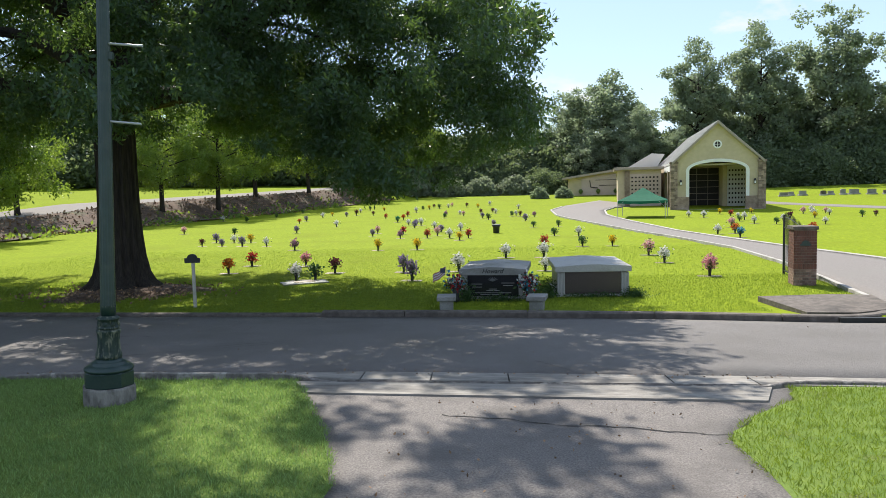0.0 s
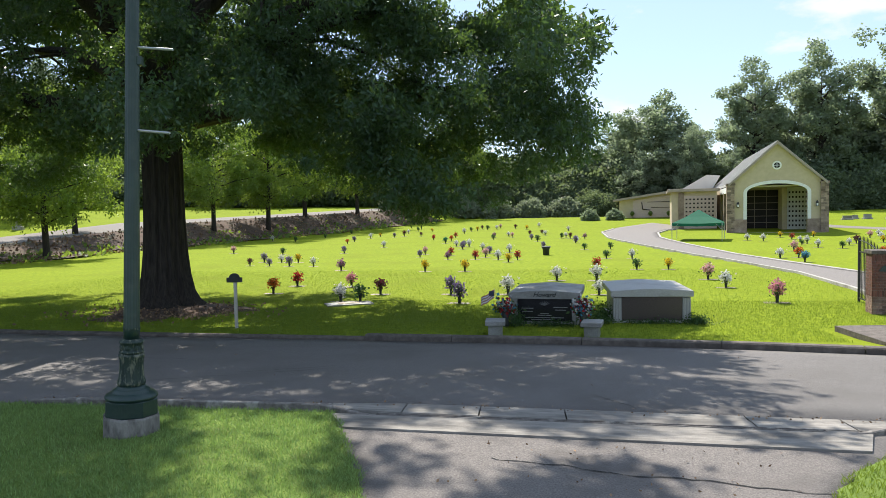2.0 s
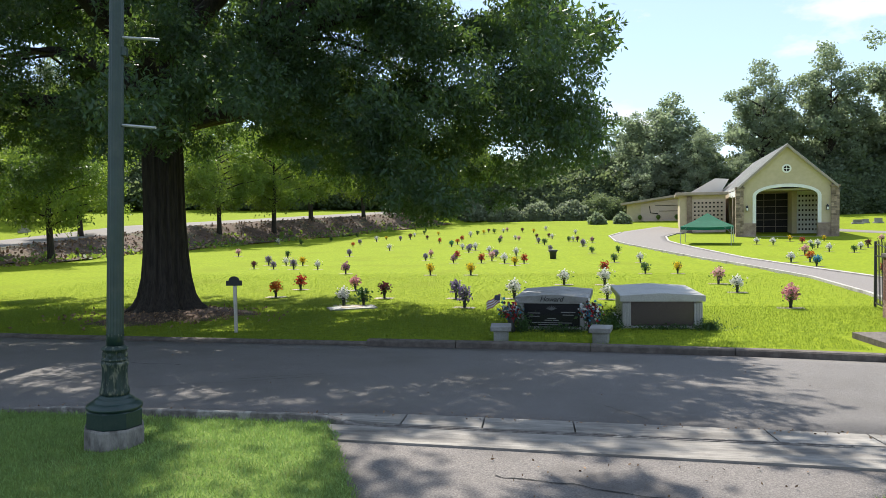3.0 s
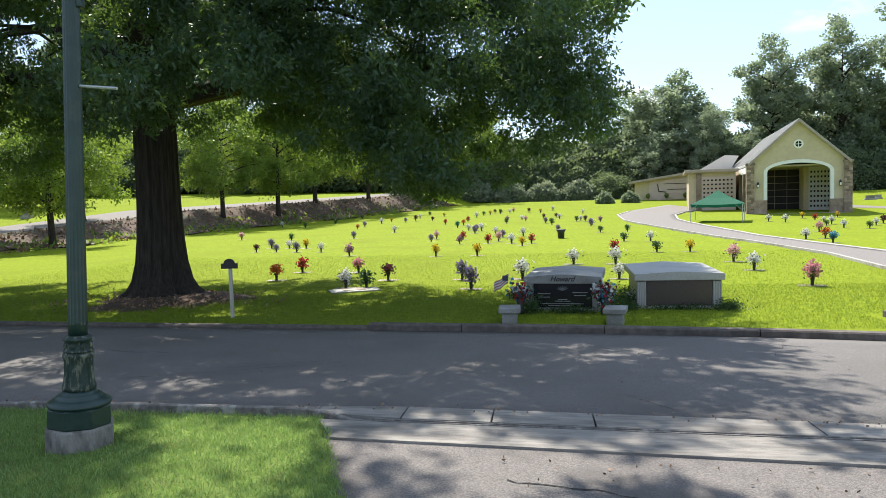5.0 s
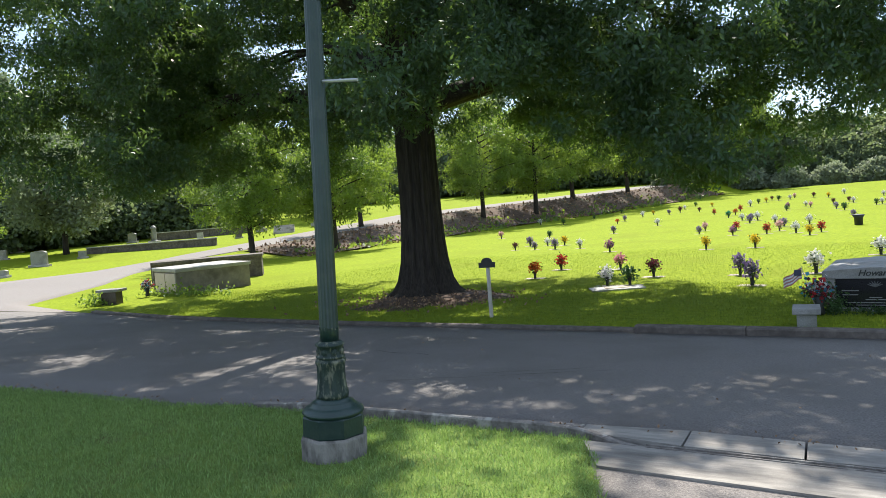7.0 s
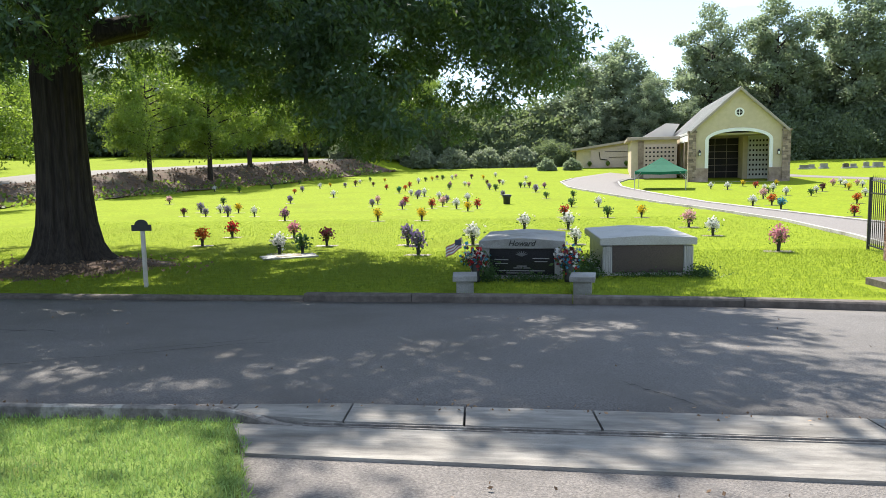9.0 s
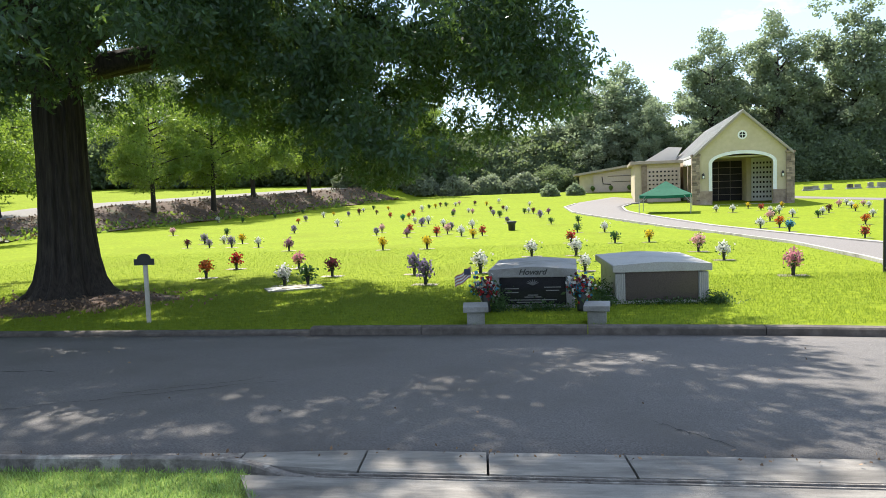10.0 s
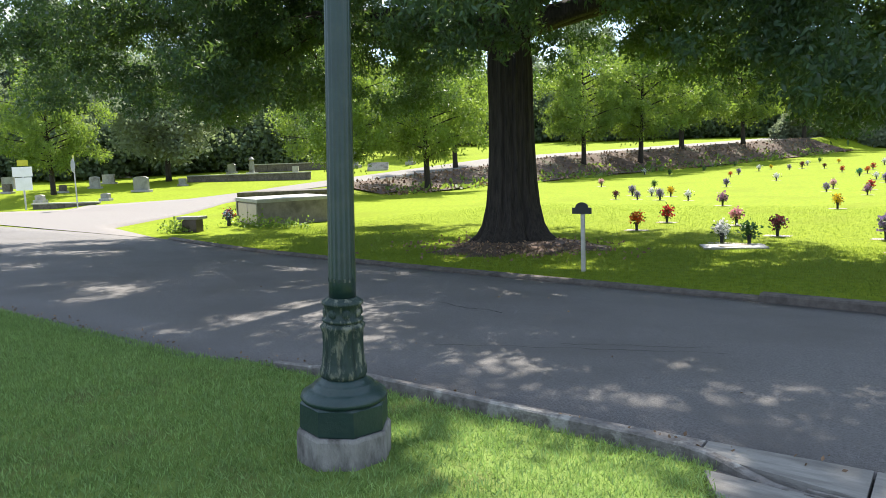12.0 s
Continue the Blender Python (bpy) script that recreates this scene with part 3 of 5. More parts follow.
def oak():
    rng = np.random.default_rng(5)
    oz = land(OX, OY)
    t = thing("oak_tree", OX, OY, oz, 0, "huge old oak with furrowed dark trunk and low spreading crown", "tree")
    bm = bmesh.new()
    flare = lambda a, z: 1 + (0.10 * math.cos(7 * a + 0.6) + 0.08 * math.cos(4 * a)) * max(0, 1 - z / 1.0) + 0.045 * math.cos(17 * a + 0.8 * math.sin(z)) + 0.03 * math.cos(29 * a - z)
    lathe(bm, [(1.15, -0.12), (0.9, 0.05), (0.74, 0.18), (0.62, 0.4), (0.53, 0.8), (0.48, 1.3), (0.45, 2.0), (0.435, 2.8), (0.44, 3.5), (0.42, 4.0), (0.28, 4.9), (0.2, 6.0)], 144, flare)
    part("trunk", bm, M_BARK, t, "deeply furrowed dark trunk with flaring roots", True)
    ends = []
    for k in range(17):
        a = k * 2.4 + rng.uniform(-0.3, 0.3)
        up = [0.25, 0.55, 0.9, 1.4][k % 4]
        reach = rng.uniform(6.5, 9.3) if up < 1 else rng.uniform(4, 6.5)
        z0 = 4.0 + 1.2 * (k % 4) / 3 + rng.uniform(0, 0.5)
        pts, rad = [], []
        for i in range(9):
            s = i / 8
            z = z0 + reach * up * (s - 0.35 * s * s) - (1.0 * s ** 3 if up < 0.6 else 0)
            wob = 0.35 * math.sin(3.1 * s + k)
            pts.append((math.cos(a + 0.12 * wob) * reach * s, math.sin(a + 0.12 * wob) * reach * s, z))
            rad.append((0.2 if up < 1 else 0.24) * (1 - s) ** 0.8 + 0.025)
        limb = part("limb", tube(bmesh.new(), pts, rad, 9), M_BARK, t, smooth=True)
        ends.append(pts)
        for j in (3, 4, 5, 6, 7):
            p = Vector(pts[j])
            b = a + rng.choice((-1, 1)) * rng.uniform(0.5, 1.2)
            ln = rng.uniform(1.6, 3.2)
            q = [p + Vector((math.cos(b) * ln * s, math.sin(b) * ln * s, ln * (0.25 * s - 0.5 * s * s))) for s in (0, 0.33, 0.66, 1)]
            part("branch", tube(bmesh.new(), q, [0.06, 0.045, 0.03, 0.012], 6), M_BARK, limb, smooth=True)
            ends.append(q)
    # leafy clumps: flat tiers with gaps between, a low heavy lobe on the open side, a high cap
    low_tier, cap = [], []
    while len(low_tier) < 300:
        a, r = rng.uniform(0, 2 * math.pi), math.sqrt(rng.uniform(0.06, 1))
        R = 11.0 * (1 + 0.07 * math.sin(3 * a + 1) + 0.05 * math.sin(7 * a))
        x, y = math.cos(a) * r * R, math.sin(a) * r * R
        if (x > 4.5 and y > -5) or y > 6.5 or (x > 3.5 and y < -5.5):
            continue
        bot = 4.3 - 0.9 * r + 1.3 * noise.noise(Vector((x * 0.33, y * 0.33, 2.0)))
        z = max(bot, 3.0) + rng.uniform(0, 3.8)
        if noise.noise(Vector((x * 0.42, y * 0.42, z * 0.8))) < 0.0:
            continue
        if y < -4.5 and rng.random() < (0.85 if -5 < x < 2.5 else 0.4):
            continue
        low_tier.append((x, y, z, rng.uniform(0.5, 0.9)))
    n_lobe = 0
    while n_lobe < 75:
        x, y, z = rng.uniform(-11.5, -2.5), rng.uniform(-6.0, 1.0), rng.uniform(3.2, 6.2)
        if noise.noise(Vector((x * 0.5, y * 0.5, z * 0.8 + 3))) > -0.12:
            low_tier.append((x, y, z, rng.uniform(0.5, 0.9)))
            n_lobe += 1
    while n_lobe < 228:
        x, y, z = rng.uniform(3.8, 10.0), rng.uniform(-4.5, 3.5), rng.uniform(2.4, 6.9)
        u = (x - 6.6) / 3.7
        if y < -2.6 and (z > 4.4 or x > 7.6):
            continue
        if u * u + ((z - 4.85) / 2.5) ** 2 > 1.0 + 0.25 * noise.noise(Vector((x, y, z)) * 0.6) or noise.noise(Vector((x * 0.5, y * 0.5, z * 0.8 + 7))) < -0.16:
            continue
        low_tier.append((x, y, z, rng.uniform(0.4, 0.8)))
        n_lobe += 1
    # hanging tips
    for x, y, z in ((6.7, -3.3, 2.75), (6.9, -3.2, 2.45), (7.3, -3.0, 2.95), (5.8, -3.0, 3.1), (8.6, -1.5, 3.0), (4.9, -3.6, 3.2), (-3.6, -4.2, 3.1), (-5.4, -3.6, 3.0)):
        low_tier.append((x, y, z, 0.36))
    # high cap above the view, thinned where sun should reach drive and lawn
    while len(cap) < 300:
        a, r = rng.uniform(0, 2 * math.pi), math.sqrt(rng.uniform(0.0, 1))
        x, y = math.cos(a) * r * 10.6, math.sin(a) * r * 10.6
        top = 6.6 + 8.6 * math.sqrt(max(0, 1 - r ** 2.4)) - max(0.0, x - 2.5) * 0.4
        z = rng.uniform(7.4, max(top, 8.0))
        if z > top + 0.4 or noise.noise(Vector((x * 0.4, y * 0.4, z * 0.5))) < 0.0 or y > 6.5 or (x > 3 and y < -2.5 and rng.random() < 0.75) or (-5 < x < 0.5 and y < -3 and rng.random() < 0.85):
            continue
        cap.append((x, y, z, rng.uniform(0.5, 0.95)))
    # unseen clumps added to cast shade on the near lawn and the middle of the road
    for k in range(11):
        cap.append((rng.uniform(0, 3.2), rng.uniform(-6.5, -2.5), rng.uniform(9, 12), rng.uniform(0.5, 0.9)))
    for k in range(16):
        cap.append((rng.uniform(1, 4.5), rng.uniform(-2, 1.5), rng.uniform(8, 11), rng.uniform(0.5, 0.9)))
    for pts in ends:
        for q in (pts[-1], pts[-2]):
            if q[2] > 2.9:
                low_tier.append((*q, 0.45))

    def sprays(clumps, n0, leafy, tuft):
        """Tufts of leaves spread through each clump, thickest towards its rim."""
        pos = []
        for x, y, z, s in clumps:
            n = max(5, int(n0 * (s / 0.7) ** 2))
            d = rng.normal(size=(n, 3))
            d /= np.linalg.norm(d, axis=1)[:, None]
            p = d * (rng.uniform(0.08, 1, n) ** 0.45)[:, None] * np.array((s, s, s * 0.6))
            p[:, 2] -= 0.18 * (p[:, 0] ** 2 + p[:, 1] ** 2) / s
            q = np.repeat(p, leafy, axis=0)
            q = q + rng.normal(size=q.shape) * tuft * np.array((1, 1, 0.8))
            pos.append(q + np.array((x, y, z)))
        return np.concatenate(pos)
    part_me("crown", leaves_mesh("oak_crown", sprays(low_tier, 32, 26, 0.085), 0.108, 0.19, 0.7, rng, 1), M_LEAF, t, "dense dark green crown of narrow drooping leaves")
    part_me("upper_crown", leaves_mesh("oak_upper_crown", sprays(cap, 30, 10, 0.13), 0.24, 0.2, 0.6, rng, 1), M_LEAF, t)
    # root plate: bare soil and straw at the foot
    mb = bmesh.new()
    lathe(mb, [(1.75, -0.05), (1.6, -0.005), (1.2, 0.05), (0.9, 0.1)], 72, lambda a, z: 1 + 0.16 * math.sin(3 * a + 1) + 0.1 * math.sin(8 * a) + 0.07 * math.sin(19 * a) + 0.04 * math.sin(31 * a))
    soil = part("soil_patch", mb, M_MULCH, None, smooth=True)
    soil.matrix_basis = pose(OX + 0.4, OY - 0.5, oz)
    tagged(soil, "bare brown soil and litter round the oak", "soil", kind="structure")


oak()

# ---- tombs across the road ----


def granite_text(body, size, x, y, z, parent, material, shear=0.0, name="lettering"):
    cu = bpy.data.curves.new(name, "FONT")
    cu.body, cu.size, cu.align_x, cu.align_y, cu.shear, cu.extrude, cu.offset = body, size, "CENTER", "CENTER", shear, 0.003, 0.0022
    tmp = bpy.data.objects.new(name, cu)
    scene.collection.objects.link(tmp)
    me = bpy.data.meshes.new_from_object(tmp.evaluated_get(bpy.context.evaluated_depsgraph_get()))
    bpy.data.objects.remove(tmp)
    ob = part_me(name, me, material, parent)
    ob.matrix_basis = pose(x, y, z, 90, 0, 0)
    return ob


def roof_slab(w, d, h, rise, over=0.0):
    bm = bmesh.new()
    prism(bm, [(-w / 2, 0), (w / 2, 0), (w / 2, h), (w * 0.05, h + rise), (-w * 0.05, h + rise), (-w / 2, h)], 0, d)
    bmesh.ops.bevel(bm, geom=bm.edges[:], offset=0.008, segments=2, affect="EDGES")
    return bm


def tomb_a():
    t = thing("double_tomb", 0.08, 13.83, -0.44, -4, "pale granite tomb with a lettered black granite face", "tomb")
    part("plinth", bx(-0.63, 0.63, -0.02, 1.6, -0.1, 0.08, bevel=0.01), M_GRANITE, t)
    part("body", bx(-0.58, 0.58, 0.03, 1.55, 0.08, 0.52), M_GRANITE, t)
    part("face", bx(-0.5, 0.5, -0.012, 0.03, 0.1, 0.515, bevel=0.004), M_BLACKG, t, "polished black granite face with fine lettering")
    for s in (-1, 1):
        part("pilaster", bx(s * 0.57 - 0.06, s * 0.57 + 0.06, -0.03, 0.08, 0.08, 0.52, bevel=0.008), M_GRANITE, t)
    part("roof", roof_slab(1.34, 1.66, 0.115, 0.045), M_GRANITE, t).matrix_basis = pose(0, -0.06, 0.52)
    granite_text("Howard", 0.125, 0.0, -0.064, 0.6, t, M_BLACK, 0.35)
    for x, z, w in ((-0.32, 0.34, 0.22), (-0.32, 0.28, 0.2), (0.3, 0.36, 0.26), (0.3, 0.31, 0.2), (0.0, 0.24, 0.16), (0.0, 0.21, 0.26), (0.0, 0.165, 0.72), (-0.05, 0.13, 0.4)):
        part("lettering", bx(x - w / 2, x + w / 2, -0.0145, -0.011, z - 0.006, z + 0.006), M_GRANITE, t)
    e = bmesh.new()
    for k in range(7):
        a = radians(20 + 24 * k)
        tube(e, [(0, -0.0135, 0.4), (0.1 * math.cos(a), -0.0135, 0.41 + 0.07 * math.sin(a))], [0.014, 0.004], 5)
    part("etched_emblem", e, mat("etched_granite", (0.09, 0.09, 0.09), (0.13, 0.13, 0.13), 30, 0.6, 0), t)


def tomb_b():
    t = thing("double_tomb", 2.06, 14.12, -0.43, 2, "pale granite tomb with plain brown face and fluted pilasters", "tomb")
    part("plinth", bx(-0.72, 0.72, -0.02, 1.9, -0.1, 0.06, bevel=0.01), M_GRANITE2, t)
    part("body", bx(-0.66, 0.66, 0.04, 1.85, 0.06, 0.52), M_GRANITE2, t)
    part("face", bx(-0.55, 0.55, -0.01, 0.04, 0.08, 0.515, bevel=0.004), M_BROWNG, t, "polished blank brown granite face")
    for s in (-1, 1):
        p = part("pilaster", bx(s * 0.63 - 0.075, s * 0.63 + 0.075, -0.02, 0.1, 0.06, 0.5, bevel=0.004), M_GRANITE2, t)
        for k in range(5):
            part("flute", tube(bmesh.new(), [(s * 0.63 - 0.056 + 0.028 * k, -0.02, 0.07), (s * 0.63 - 0.056 + 0.028 * k, -0.02, 0.5)], [0.011, 0.011], 8), M_GRANITE2, p)
    part("roof", roof_slab(1.5, 1.98, 0.11, 0.04), M_GRANITE2, t).matrix_basis = pose(0, -0.07, 0.52)


tomb_a()
tomb_b()


def bench(x, y, rz):
    t = thing("memorial_bench", x, y, land(x, y), rz, "small weathered grey granite memorial bench", "bench", "benches before the tomb")
    part("seat", bx(-0.17, 0.17, -0.16, 0.3, 0.19, 0.265, bevel=0.012), M_GRANITE, t)
    part("pedestal", bx(-0.12, 0.12, -0.1, 0.24, -0.05, 0.19, bevel=0.008), M_GRANITE, t)


bench(-0.72, 12.5, 4)
bench(0.9, 12.42, -8)

# ---- gate pillar ----
PX, PY = 6.58, 15.55


def pillar():
    z0 = land(PX, PY)
    t = thing("gate_pillar", PX, PY, z0, -6, "square red brick gate pillar with a dark cap and patched base", "pillar")
    t.matrix_basis = pose(PX, PY, z0, 0, 0, -6) @ Matrix.Diagonal((0.87, 0.87, 1.2, 1))
    part("core", bx(-0.245, 0.245, -0.245, 0.245, -0.1, 0.98), M_MORTAR, t)
    part("cap", bx(-0.285, 0.285, -0.285, 0.285, 0.98, 1.04, bevel=0.01), M_KERB, t, "dark weathered cap slab")
    meshes = {}

    def brick(w, h, d):
        key = (w, h, d)
        if key not in meshes:
            b = bx(-w / 2, w / 2, -d / 2, d / 2, -h / 2, h / 2)
            me = bpy.data.meshes.new("brick")
            b.to_mesh(me)
            b.free()
            meshes[key] = me
        return meshes[key]
    for side in range(4):
        m = pose(0, 0, 0, 0, 0, 90 * side)
        z = 0.0
        row = 0
        while z < 0.97:
            soldier = abs(z - 0.29) < 0.01 or abs(z - 0.87) < 0.012
            low = z < 0.285
            h = 0.1 if soldier else 0.048
            w = 0.048 if soldier else (0.11 if not low else 0.13)
            x = -0.25 + (0 if (soldier or row % 2) else -w / 2)
            while x < 0.25:
                a, b = max(x, -0.25), min(x + w, 0.25)
                if b - a > 0.02:
                    me = brick(round(b - a - 0.008, 3), round(h - 0.008, 3), 0.03)
                    mt = M_STONEB if low else M_BRICK
                    if not me.materials:
                        me.materials.append(mt)
                    ob = new("brick", me)
                    ob.parent = t
                    ob.material_slots[0].link = "OBJECT"
                    ob.material_slots[0].material = mt
                    ob.matrix_basis = m @ pose((a + b) / 2, -0.243, z + h / 2)
                x += w
            z += h
            row += 1
    prof = [(-0.12, 0.7), (0.12, 0.7), (0.12, 0.735), (0.09, 0.735)] + [(0.09 * math.cos(radians(a)), 0.74 + 0.055 * math.sin(radians(a))) for a in range(0, 181, 18)] + [(-0.09, 0.735), (-0.12, 0.735)]
    part("plaque", prism(bmesh.new(), prof, -0.272, -0.257), M_GREEN, t, "small green arched plaque")


pillar()


def gate():
    gx, gy = 6.85, 17.4
    t = thing("iron_gate", gx, gy, land(gx, gy), -96, "open black iron gate leaf with vertical bars and curved top", "gate")
    part("post", bx(-0.024, 0.024, -0.024, 0.024, -0.1, 1.42, bevel=0.004), M_IRON, t)
    for z in (0.08, 1.1):
        part("rail", bx(0, 1.62, -0.012, 0.012, z, z + 0.03), M_IRON, t)
    for k in range(16):
        x = 0.1 * (k + 1)
        top = 1.42 - 0.22 * (x / 1.6) ** 2
        part("bar", tube(bmesh.new(), [(x, 0, 0.08), (x, 0, top), (x, 0, top + 0.06)], [0.0085, 0.0085, 0.001], 6), M_IRON, t)
    part("top_rail", tube(bmesh.new(), [(1.62 * i / 12, 0, 1.36 - 0.22 * (i / 12) ** 2) for i in range(13)], [0.011] * 13, 6), M_IRON, t)


gate()

# ---- chapel mausoleum ----
CH = (12.4, 57.6, -0.2, -7)


def face_grid(t, name, x0, x1, z0, z1, y, nx_, nz_, material, gap, depth=0.03, rot=0.0, parent_label=""):
    """A panelled front of separate stone shutters."""
    w, h = (x1 - x0) / nx_, (z1 - z0) / nz_
    b = bx(-w / 2 + gap, w / 2 - gap, 0, depth, -h / 2 + gap, h / 2 - gap)
    me = bpy.data.meshes.new(name)
    b.to_mesh(me)
    b.free()
    me.materials.append(material)
    for i in range(nx_):
        for k in range(nz_):
            ob = new(name, me)
            ob.parent = t
            ob.matrix_basis = pose(0, 0, 0, 0, 0, rot) @ pose(x0 + w * (i + 0.5), y - depth, z0 + h * (k + 0.5))


def chapel():
    t = thing("chapel_mausoleum", *CH, "cream stucco chapel mausoleum with steep metal roof and arched entrance", "building")
    W, EV, AP, D = 6.9, 3.6, 6.75, 22.0
    c = W / 2
    # gable wall with a segmental opening
    r = 2.05
    arch = [(c + r * math.cos(radians(a)), 3.0 + 0.62 * math.sin(radians(a))) for a in range(0, 181, 12)]
    bm = bmesh.new()
    poly = [(0.5, 0), (c - r, 0)] + arch[::-1] + [(c + r, 0), (W - 0.5, 0), (W - 0.5, EV + 0.25), (c, AP - 0.2), (0.5, EV + 0.25)]
    prism(bm, poly, 0.0, 0.35)
    part("gable_wall", bm, M_STUCCO, t)
    ro = r + 0.24
    outer = [(c + ro * math.cos(radians(a)), 3.0 + 0.86 * math.sin(radians(a))) for a in range(0, 181, 12)]
    tb = bmesh.new()
    prism(tb, [(c - ro, 1.0), (c - r, 1.0)] + arch[::-1] + [(c + r, 1.0), (c + ro, 1.0)] + outer, -0.07, 0.34)
    part("arch_trim", tb, M_TRIM, t, "white painted arch surround")
    for s in (0, 1):
        x0 = 0.5 if s == 0 else c + r
        part("wainscot", bx(x0, x0 + (c - r - 0.5), -0.12, 0.4, 0, 1.0, bevel=0.02), M_STONE, t, "rubble stone dado")
        px = 0.0 if s == 0 else W - 0.55
        pl = part("stone_pier", bx(px + 0.02, px + 0.53, -0.18, 0.5, -0.2, 3.55), M_MORTAR, t, "coursed rubble stone pier")
        part("pier_cap", bx(px - 0.04, px + 0.59, -0.24, 0.56, 3.55, 3.7, bevel=0.02), M_STONE, t)
        rr = random.Random(3 + s)
        z = -0.1
        while z < 3.5:
            h = rr.uniform(0.1, 0.2)
            for (ax, fixed) in (("x", -0.2), ("y", px)):
                u = 0.0
                L = 0.55 if ax == "x" else 0.7
                while u < L - 0.03:
                    w = min(rr.uniform(0.14, 0.34), L - u)
                    if ax == "x":
                        part("stone", bx(px + u, px + u + w - 0.02, -0.2, -0.15, z, min(z + h, 3.55) - 0.015), M_STONE, pl)
                    elif s == 0:
                        part("stone", bx(px, px + 0.05, -0.19 + u, -0.19 + u + w - 0.02, z, min(z + h, 3.55) - 0.015), M_STONE, pl)
                    u += w
            z += h
    ring = bmesh.new()
    for r0, r1, y0, y1 in ((0.21, 0.32, -0.06, 0.0),):
        n = 28
        a_ = [[ring.verts.new((c + rad * math.cos(2 * math.pi * i / n), y, 4.95 + rad * math.sin(2 * math.pi * i / n))) for i in range(n)] for rad, y in ((r0, y1), (r0, y0), (r1, y0), (r1, y1))]
        for p, q in zip(a_, a_[1:]):
            for i in range(n):
                ring.faces.new((p[i], p[(i + 1) % n], q[(i + 1) % n], q[i]))
    part("oculus_ring", ring, M_TRIM, t)
    part("oculus_glass", lathe(bmesh.new(), [(0.21, 0.0), (0.21, 0.03)], 28), M_DARK, t).matrix_basis = pose(c, -0.004, 4.95, 90)
    part("oculus_bar", bx(c - 0.21, c + 0.21, -0.05, -0.035, 4.93, 4.97), M_TRIM, t)
    part("oculus_bar", bx(c - 0.02, c + 0.02, -0.051, -0.034, 4.74, 5.16), M_TRIM, t)
    # roof slopes, with standing seams
    for s in (-1, 1):
        rb = bmesh.new()
        ex, ez = c + s * (c - 0.1), EV + 0.06
        prism(rb, [(c, AP - 0.02), (ex, ez), (ex, ez - 0.16), (c, AP - 0.2)] if s > 0 else [(c, AP - 0.02), (c, AP - 0.2), (ex, ez - 0.16), (ex, ez)], -0.26, D)
        rf = part("roof", rb, M_ROOF, t, "grey standing-seam metal roof")
        for k in range(34):
            y = -0.2 + k * 0.65
            part("seam", prism(bmesh.new(), [(c, AP - 0.02), (ex, ez), (ex, ez + 0.035), (c, AP + 0.015)], y, y + 0.03), M_ROOF, rf)
        vb = bmesh.new()
        prism(vb, [(c, AP - 0.03), (ex, ez - 0.01), (ex, ez - 0.2), (c, AP - 0.24)], -0.3, -0.26)
        part("verge_board", vb, M_FASCIA, t, "taupe verge board")
    # porch side wall, back wall and inner crypt walls
    part("porch_ceiling", bx(0.4, W - 0.4, 0.35, D - 0.3, EV - 0.2, EV - 0.1), M_SOFFIT, t)
    part("porch_floor", bx(0.2, W - 0.2, -0.3, D, -0.2, 0.02), M_CONC, t)
    cw = part("crypt_wall", bx(c - 2.6, c + 0.95, 6.0, 6.5, 0, EV - 0.2), M_FASCIA, t, "dark polished crypt fronts")
    face_grid(cw, "crypt_front", c - 2.6, c + 0.95, 0.1, EV - 0.3, 6.0, 4, 6, M_DARK, 0.02)
    nw = part("niche_wall", bx(c + 1.3, c + 2.9, 4.2, 4.6, 0, EV - 0.2), M_TRIM, t, "pale niche wall with dark vases")
    for i in range(6):
        for k in range(8):
            part("niche_vase", bx(c + 1.45 + 0.24 * i, c + 1.55 + 0.24 * i, 4.12, 4.2, 0.35 + 0.37 * k, 0.5 + 0.37 * k), M_DARK, nw)
    part("inner_pier", bx(c + 0.95, c + 1.3, 4.0, 6.4, 0, EV - 0.2), M_STUCCO, t)
    part("side_wall", bx(W - 0.5, W - 0.2, 0.35, D, 0, EV - 0.15), M_STUCCO, t)
    part("back_wall", bx(0.4, W - 0.3, D - 0.5, D - 0.2, 0, EV - 0.15), M_STUCCO, t)
    part("back_gable", prism(bmesh.new(), [(0, EV - 0.2), (W, EV - 0.2), (c, AP - 0.3)], D - 0.4, D - 0.2), M_STUCCO, t)
    part("side_beam", bx(0.12, 0.42, 0.5, 8, EV - 0.6, EV - 0.15), M_TRIM, t, "white beam over the open side")
    part("crypt_side_wall", bx(0.15, 0.45, 8.0, D - 0.5, 0, EV - 0.15), M_STUCCO, t)
    for y in (4.3,):
        part("side_pier", bx(0.12, 0.5, y - 0.3, y + 0.3, 0, EV - 0.5), M_STONE, t)
    for x in (c - r - 0.62, c + r + 0.62):
        l = part("wall_lantern", bx(x - 0.08, x + 0.08, -0.22, -0.06, 1.9, 2.2, bevel=0.02), M_IRON, t, "small black wall lantern")
        part("lantern_glass", bx(x - 0.055, x + 0.055, -0.225, -0.2, 1.94, 2.12), M_TRIM, l)
        part("lantern_cap", lathe(bmesh.new(), [(0.1, 2.2), (0.02, 2.32)], 8, cx=x, cy=-0.14), M_IRON, l)
    # second, lower roof behind and to the side
    sb = bmesh.new()
    prism(sb, [(-3.2, 3.5), (-0.2, 3.5), (0.6, 4.9), (-0.6, 5.0)], 14, 24)
    part("rear_roof", sb, M_ROOF, t, "lower pale metal roof behind")
    return t


chapel()


